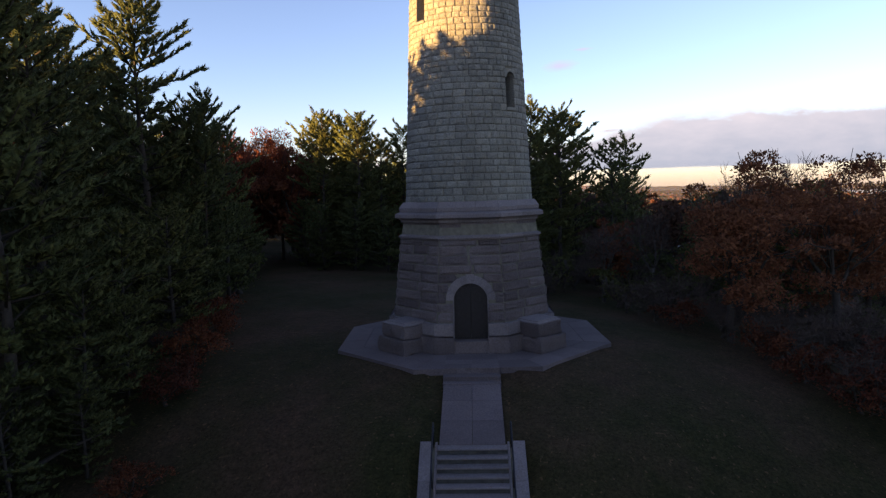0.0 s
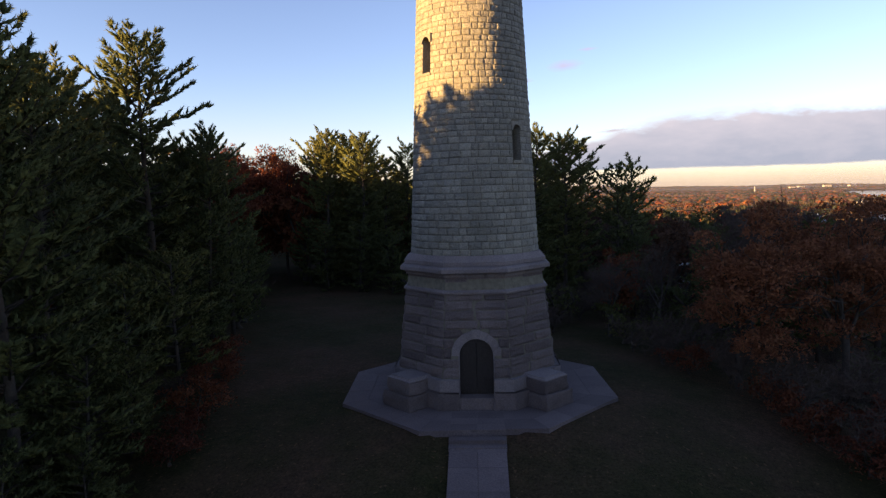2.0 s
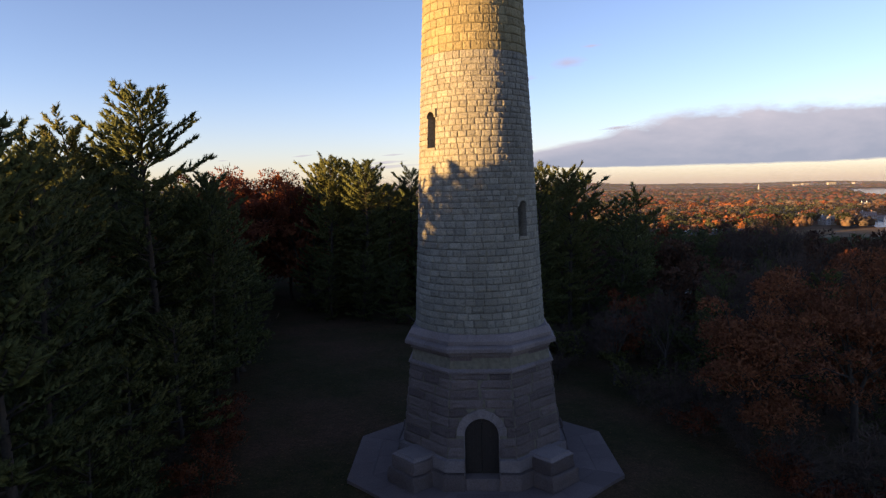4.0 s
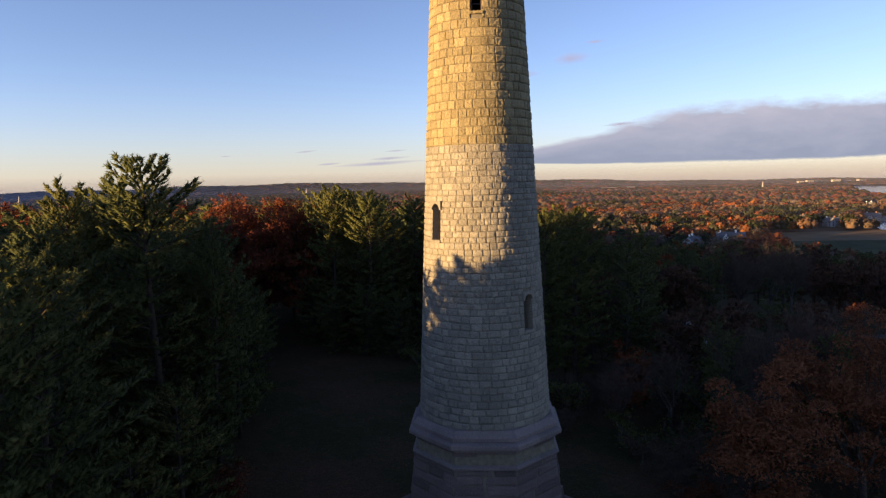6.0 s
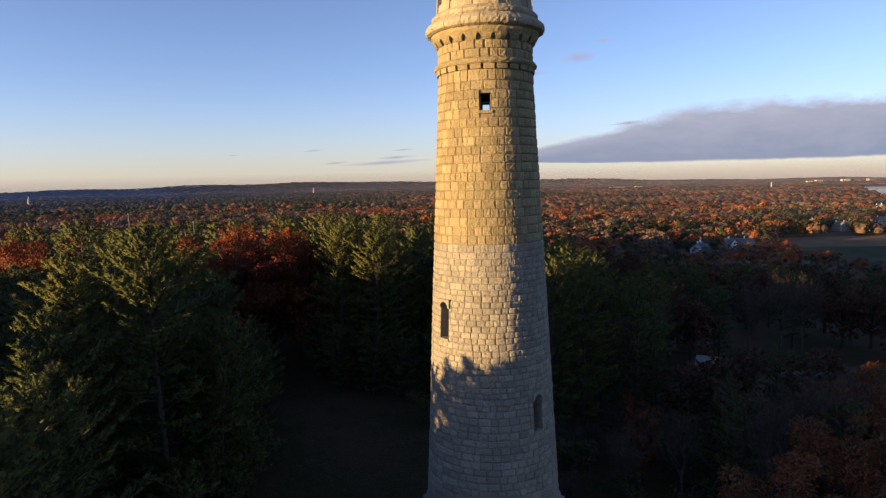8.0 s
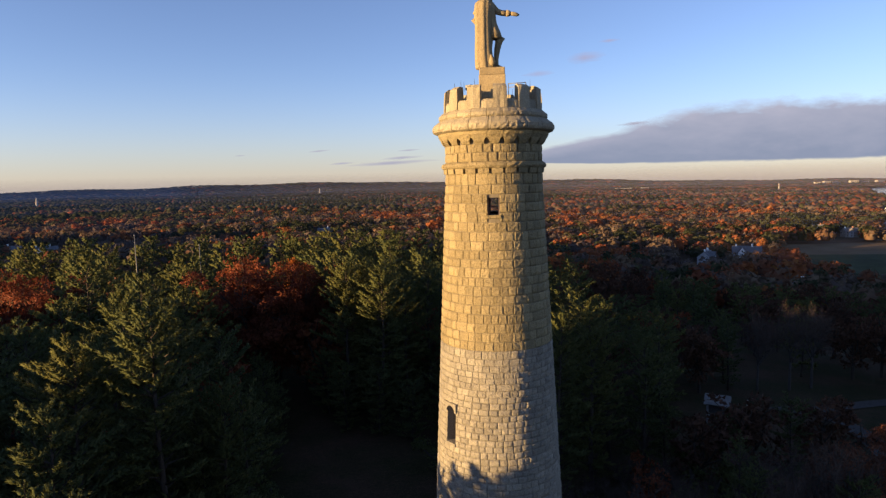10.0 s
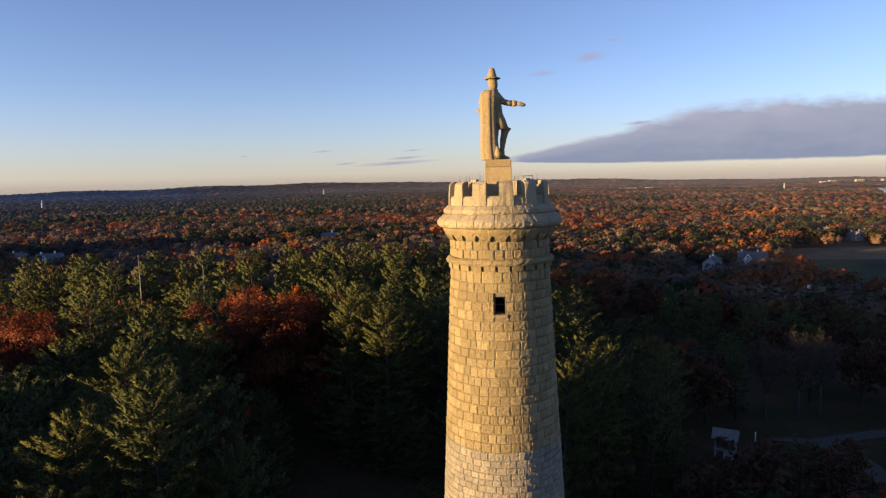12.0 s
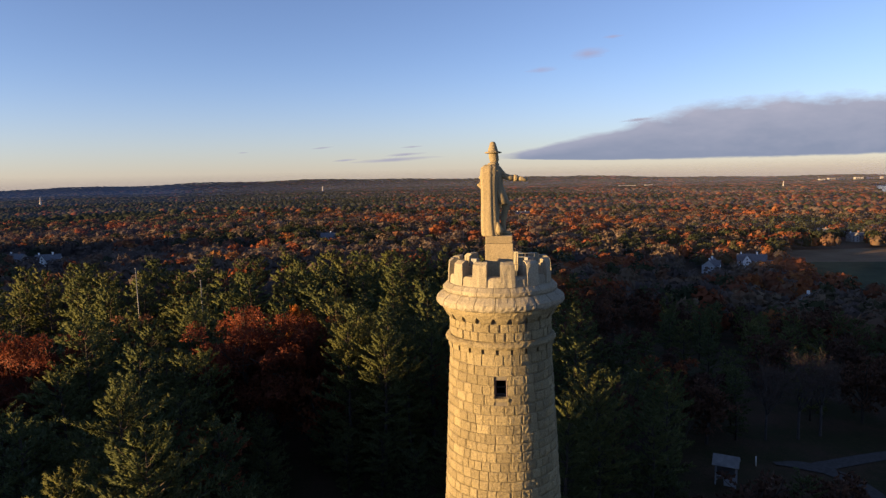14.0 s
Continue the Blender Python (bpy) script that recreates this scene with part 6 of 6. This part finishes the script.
    for f in ((0, 1, 5, 4), (3, 4, 5, 2), (1, 2, 5), (0, 4, 3), (0, 3, 2, 1)):
        bm.faces.new([vv[i] for i in f])
    bmesh.ops.recalc_face_normals(bm, faces=bm.faces[:])
    part("wing_roof", bm, M_roof, ob)


for hs in HOUSES:
    house(*hs)

M_dull = plain("weathered_plaster", (0.34, 0.32, 0.30), 0.8)
# a row of far pale buildings by the bay and one in the woods
for i, (x, y, w, hgt) in enumerate(((1500, 3150, 24, 9), (1552, 3170, 30, 12), (1610, 3200, 26, 9), (1690, 3200, 36, 13), (1760, 3230, 22, 9), (1830, 3240, 40, 12), (560, 2900, 70, 5), (650, 2890, 30, 6))):
    zg = float(height(x, y)) + 8
    ob = thing("far_building", "pale flat-roofed building far off near the horizon", "building", pose(x, y, zg, 0, 0, 10 * (i % 3)), "buildings by the bay")
    part("wall", box_bm(-w / 2, w / 2, -9, 9, -10, hgt, 0.3), M_dull, ob)
    roof = part("roof", box_bm(-w / 2 - 0.6, w / 2 + 0.6, -9.6, 9.6, hgt, hgt + 1.2, 0.2), M_shingle, ob)
    for k in range(int(w / 9)):
        part("window", box_bm(-w / 2 + 3 + 9 * k, -w / 2 + 7 + 9 * k, -9.3, -8.9, hgt * 0.45, hgt * 0.8), M_pane, ob)
# church steeple and two pale towers standing out of the trees
for x, y, tall, wdt, lab in ((-1095, 1425, 32, 5.0, "white church steeple rising from the woods"), (-785, 2790, 34, 7.0, "pale water tower on the far ridge"), (915, 2160, 28, 5, "pale tower above the far woods")):
    zg = float(height(x, y))
    ob = thing("steeple" if x < -1000 else "far_tower", lab, "steeple" if x < -1000 else "tower", pose(x, y, zg))
    part("shaft", tri_mesh("shaft", *tube([(0, 0, -2), (0, 0, tall * 0.55), (0, 0, tall * 0.56), (0, 0, tall * 0.72)], [wdt * 0.5, wdt * 0.5, wdt * 0.4, wdt * 0.38], 8)), M_dull, ob)
    part("spire", tri_mesh("spire", *tube([(0, 0, tall * 0.72), (0, 0, tall * 0.78), (0, 0, tall)], [wdt * 0.42, wdt * 0.30, 0.2 if x < -1000 else wdt * 0.28], 8)), M_dull, ob)

# two tall masts among the pines
for x, y, top in ((-79.0, 103.0, 19.0), (-60.6, 95.0, 17.4)):
    zg = float(height(x, y))
    ob = thing("mast", "tall pale pole rising among the pines", "pole", pose(x, y, zg), "poles in the pines")
    part("pole", tri_mesh("pole", *tube([(0, 0, -0.5), (0, 0, (top - zg) * 0.5), (0, 0, top - zg)], [0.13, 0.11, 0.08], 8)), M_steel, ob)
    part("cap", tri_mesh("cap", *tube([(0, 0, top - zg), (0, 0, top - zg + 0.25)], [0.2, 0.12], 10)), M_steel, ob)

# the kiosk by the drive and its post
zg = float(height(*SHED))
kiosk = thing("kiosk", "small wooden notice kiosk with a pale pitched roof beside the drive", "kiosk", pose(SHED[0] + 1.2, SHED[1] + 0.6, zg, 0, 0, -24))
for x in (-1.2, 1.2):
    for y in (-0.75, 0.75):
        part("post", box_bm(x - 0.08, x + 0.08, y - 0.08, y + 0.08, -0.3, 2.9, 0.015), M_clap, kiosk)
bm = bmesh.new()
for q in (-1, 1):
    bm.faces.new([bm.verts.new(c) for c in ((-1.6, 0, 3.75), (1.6, 0, 3.75), (1.6, q * 1.25, 2.72), (-1.6, q * 1.25, 2.72))])
bmesh.ops.recalc_face_normals(bm, faces=bm.faces[:])
bmesh.ops.solidify(bm, geom=bm.faces[:], thickness=0.12)
part("roof", bm, M_shingle, kiosk, "pale shingled gable roof")
part("notice_board", box_bm(-1.1, 1.1, -0.10, -0.02, 1.35, 2.55, 0.015), M_hut, kiosk, "dark notice board")
part("rail", box_bm(-1.12, 1.12, -0.80, -0.70, 1.18, 1.30, 0.015), M_clap, kiosk)
part("lower_panel", box_bm(-0.2, 1.12, -0.79, -0.72, 0.05, 1.14, 0.015), M_clap, kiosk, "pale grey board panel")
part("counter", box_bm(-1.12, -0.24, -0.79, 0.6, 0.9, 1.0, 0.015), M_hut, kiosk)
zg = float(height(35.0, 60.3))
post = part("marker_post", tri_mesh("marker_post", *tube([(0, 0, -0.2), (0, 0, 1.35), (0, 0, 1.42)], [0.09, 0.09, 0.03], 8)), M_white)
post.matrix_basis = pose(35.0, 60.3, zg)
tagged(post, "white marker post beside the drive", "post")


# ---- clouds ----
def cloud_material(name, colour, strength, scale, soft, hard=(0.42, 0.66), thin=1.3):
    mat = bpy.data.materials.new(name)
    mat.use_nodes = True
    nt = mat.node_tree
    nt.nodes.remove(nt.nodes["Principled BSDF"])
    em = nt.nodes.new("ShaderNodeEmission")
    p = world_place(nt)
    st = nt.nodes.new("ShaderNodeMapping")
    st.inputs["Scale"].default_value = (0.35, 1, thin)
    nt.links.new(p, st.inputs["Vector"])
    tone = noise_node(nt, scale * 0.8, 5, st.outputs[0], 0.6)
    uv = nt.nodes.new("ShaderNodeUVMap")
    sp = nt.nodes.new("ShaderNodeSeparateXYZ")
    nt.links.new(uv.outputs[0], sp.inputs[0])
    u, v = sp.outputs[0], sp.outputs[1]
    rim = maths(nt, "MULTIPLY", span(nt, v, 0.0, 0.10 if soft < 0.8 else 0.5), span(nt, v, 1.0, 1.0 - soft if soft < 0.8 else 0.45))
    ends = maths(nt, "MULTIPLY", span(nt, u, 0.0, 0.12 if soft < 0.8 else 0.5), span(nt, u, 1.0, 0.85 if soft < 0.8 else 0.45))
    ragged_n = noise_node(nt, scale * 1.6, 7, st.outputs[0], 0.62)
    body = maths(nt, "MULTIPLY", rim, ends)
    a = span(nt, maths(nt, "ADD", maths(nt, "MULTIPLY", body, 0.75), maths(nt, "MULTIPLY", ragged_n, 0.5)), *hard)
    c = mixed(nt, span(nt, maths(nt, "ADD", maths(nt, "MULTIPLY", v, 0.55), maths(nt, "MULTIPLY", tone, 0.6)), 0.35, 0.95), colour[0], colour[1])
    nt.links.new(c, em.inputs["Color"])
    em.inputs["Strength"].default_value = strength
    tr = nt.nodes.new("ShaderNodeBsdfTransparent")
    mix = nt.nodes.new("ShaderNodeMixShader")
    nt.links.new(a, mix.inputs[0])
    nt.links.new(tr.outputs[0], mix.inputs[1])
    nt.links.new(em.outputs[0], mix.inputs[2])
    nt.links.new(mix.outputs[0], nt.nodes["Material Output"].inputs["Surface"])
    return mat


M_bank = cloud_material("cloud_bank", ((0.185, 0.258, 0.325), (0.35, 0.41, 0.455)), 0.42, 0.006, 0.55)
M_wisp = cloud_material("cloud_wisp", ((0.265, 0.315, 0.365), (0.335, 0.38, 0.42)), 0.42, 0.0075, 0.9, (0.46, 0.86), 4.0)
M_rosy = cloud_material("cloud_rosy", ((0.30, 0.37, 0.50), (0.36, 0.385, 0.48)), 0.37, 0.009, 0.9, (0.48, 1.0), 2.5)


def haze_glow_material():
    """Glowing cream sheet that paints evening haze before the sky and thins out upward."""
    mat = bpy.data.materials.new("horizon_glow_sheet")
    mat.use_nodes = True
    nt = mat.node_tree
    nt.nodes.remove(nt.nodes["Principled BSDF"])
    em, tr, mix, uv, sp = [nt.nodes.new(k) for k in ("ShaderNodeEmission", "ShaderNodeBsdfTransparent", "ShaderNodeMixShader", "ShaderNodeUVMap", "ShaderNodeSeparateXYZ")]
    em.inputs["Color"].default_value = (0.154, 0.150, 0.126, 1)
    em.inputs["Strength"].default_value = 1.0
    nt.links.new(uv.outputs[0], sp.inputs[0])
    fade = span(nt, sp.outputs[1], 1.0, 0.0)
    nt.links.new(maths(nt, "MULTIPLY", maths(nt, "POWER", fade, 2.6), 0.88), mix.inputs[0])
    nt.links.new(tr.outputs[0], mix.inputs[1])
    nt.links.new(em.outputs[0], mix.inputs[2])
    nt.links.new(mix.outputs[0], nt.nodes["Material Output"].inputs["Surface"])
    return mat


M_haze_glow = haze_glow_material()
CY = 4550


def cloud(name, low, top, mat, label, far=CY):
    n, k = 40, 12
    us = np.linspace(0, 1, n)
    x0, x1 = low[0][0], low[-1][0]
    xs = x0 + (x1 - x0) * us
    zl = np.interp(xs, [p[0] for p in low], [p[1] for p in low])
    zt = np.interp(xs, [p[0] for p in top], [p[1] for p in top])
    verts = []
    for i, (x, a, b) in enumerate(zip(xs, zl, zt)):
        near = 1 / math.hypot(1, x / far)
        verts += [(x * near, far * near, 25 + (a + (b - a) * j / (k - 1) - 25) * near) for j in range(k)]
    faces = [(i * k + j, (i + 1) * k + j, (i + 1) * k + j + 1, i * k + j + 1) for i in range(n - 1) for j in range(k - 1)]
    me = mesh_of(name, verts, faces, True)
    uvl = me.uv_layers.new(name="UVMap")
    for lp in me.loops:
        i, j = divmod(lp.vertex_index, k)
        uvl.data[lp.index].uv = (i / (n - 1), j / (k - 1))
    tagged(part(name, me, mat), label, "cloud", "", "structure")


cloud("cloud_bank", [(-120, 165), (694, 128), (1228, 118), (1971, 112), (2578, 120), (4200, 140)],
      [(-120, 205), (300, 270), (463, 310), (694, 365), (885, 425), (1074, 492), (1224, 540), (1484, 602), (1960, 622), (2563, 618), (4200, 600)], M_bank, "long grey-violet cloud bank low over the horizon")
for x0, x1, z0, z1, z2, z3, lab in ((-1390, -1140, 262, 276, 280, 300, "thin grey cloud streak above the horizon"), (-1250, -960, 168, 180, 190, 208, "thin grey cloud streak above the horizon"),
                                    (-1260, -240, 140, 170, 182, 232, "long thin grey cloud streak above the horizon"), (-900, -420, 186, 206, 220, 252, "thin grey cloud streak above the horizon"),
                                    (-750, -470, 250, 262, 272, 288, "thin grey cloud streak above the horizon"), (770, 1140, 372, 400, 410, 446, "thin grey cloud streak beside the cloud bank"),
                                    (-1930, -1780, 252, 256, 268, 272, "thin grey cloud fleck above the horizon")):
    cloud("cloud_wisp", [(x0, z0), (x1, z1)], [(x0, z2), (x1, z3)], M_wisp, lab)
cloud("cloud_rosy", [(400, 775), (830, 810)], [(400, 915), (830, 950)], M_rosy, "small rosy evening cloud")
cloud("cloud_rosy", [(100, 715), (500, 740)], [(100, 790), (500, 815)], M_rosy, "faint rosy wisp of cloud")
cloud("cloud_rosy", [(660, 935), (900, 950)], [(660, 985), (900, 1000)], M_rosy, "faint rosy wisp of cloud")
# curved glowing sheet behind the country; it sets the horizon's haze colour
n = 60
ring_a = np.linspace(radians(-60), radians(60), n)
haze_me = mesh_of("horizon_glow_sheet", [(4880 * math.sin(a), 4880 * math.cos(a), z) for a in ring_a for z in (-30, 1000)], [(2 * i, 2 * i + 2, 2 * i + 3, 2 * i + 1) for i in range(n - 1)], True)
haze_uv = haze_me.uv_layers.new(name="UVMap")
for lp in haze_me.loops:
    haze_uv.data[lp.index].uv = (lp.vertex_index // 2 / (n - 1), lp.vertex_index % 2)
tagged(part("horizon_glow_sheet", haze_me, M_haze_glow), "glowing cream sheet put in for haze along the horizon", "haze", "", "structure")


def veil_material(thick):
    """Violet see-through sheet that paints haze over the far woods; lit as if facing up, thinner upward."""
    mat = bpy.data.materials.new("haze_sheet")
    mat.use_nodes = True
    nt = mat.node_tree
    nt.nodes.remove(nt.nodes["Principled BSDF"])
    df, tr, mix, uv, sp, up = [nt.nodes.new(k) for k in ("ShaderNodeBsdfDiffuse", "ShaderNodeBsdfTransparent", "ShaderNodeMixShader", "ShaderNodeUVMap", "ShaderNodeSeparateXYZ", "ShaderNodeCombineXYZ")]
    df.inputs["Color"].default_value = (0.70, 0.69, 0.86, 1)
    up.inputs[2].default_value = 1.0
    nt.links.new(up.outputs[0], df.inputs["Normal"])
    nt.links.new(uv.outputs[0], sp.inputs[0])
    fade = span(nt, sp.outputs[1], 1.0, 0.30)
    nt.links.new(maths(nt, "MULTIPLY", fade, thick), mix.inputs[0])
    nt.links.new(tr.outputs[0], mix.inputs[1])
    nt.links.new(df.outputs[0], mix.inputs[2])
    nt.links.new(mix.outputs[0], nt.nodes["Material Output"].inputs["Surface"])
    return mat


# curved tinted sheets at growing distance paint the haze onto what lies behind
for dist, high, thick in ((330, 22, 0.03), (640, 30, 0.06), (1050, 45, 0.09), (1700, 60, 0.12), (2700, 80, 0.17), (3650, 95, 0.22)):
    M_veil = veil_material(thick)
    veil_me = mesh_of("haze_sheet", [(dist * math.sin(a), dist * math.cos(a), zz) for a in ring_a for zz in (-40, high)], [(2 * i, 2 * i + 2, 2 * i + 3, 2 * i + 1) for i in range(n - 1)], True)
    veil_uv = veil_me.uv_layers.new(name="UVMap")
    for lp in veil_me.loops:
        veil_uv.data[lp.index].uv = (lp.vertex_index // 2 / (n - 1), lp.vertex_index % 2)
    tagged(part("haze_sheet", veil_me, M_veil), "see-through violet sheet put in for haze over the far woods", "haze", "", "structure")
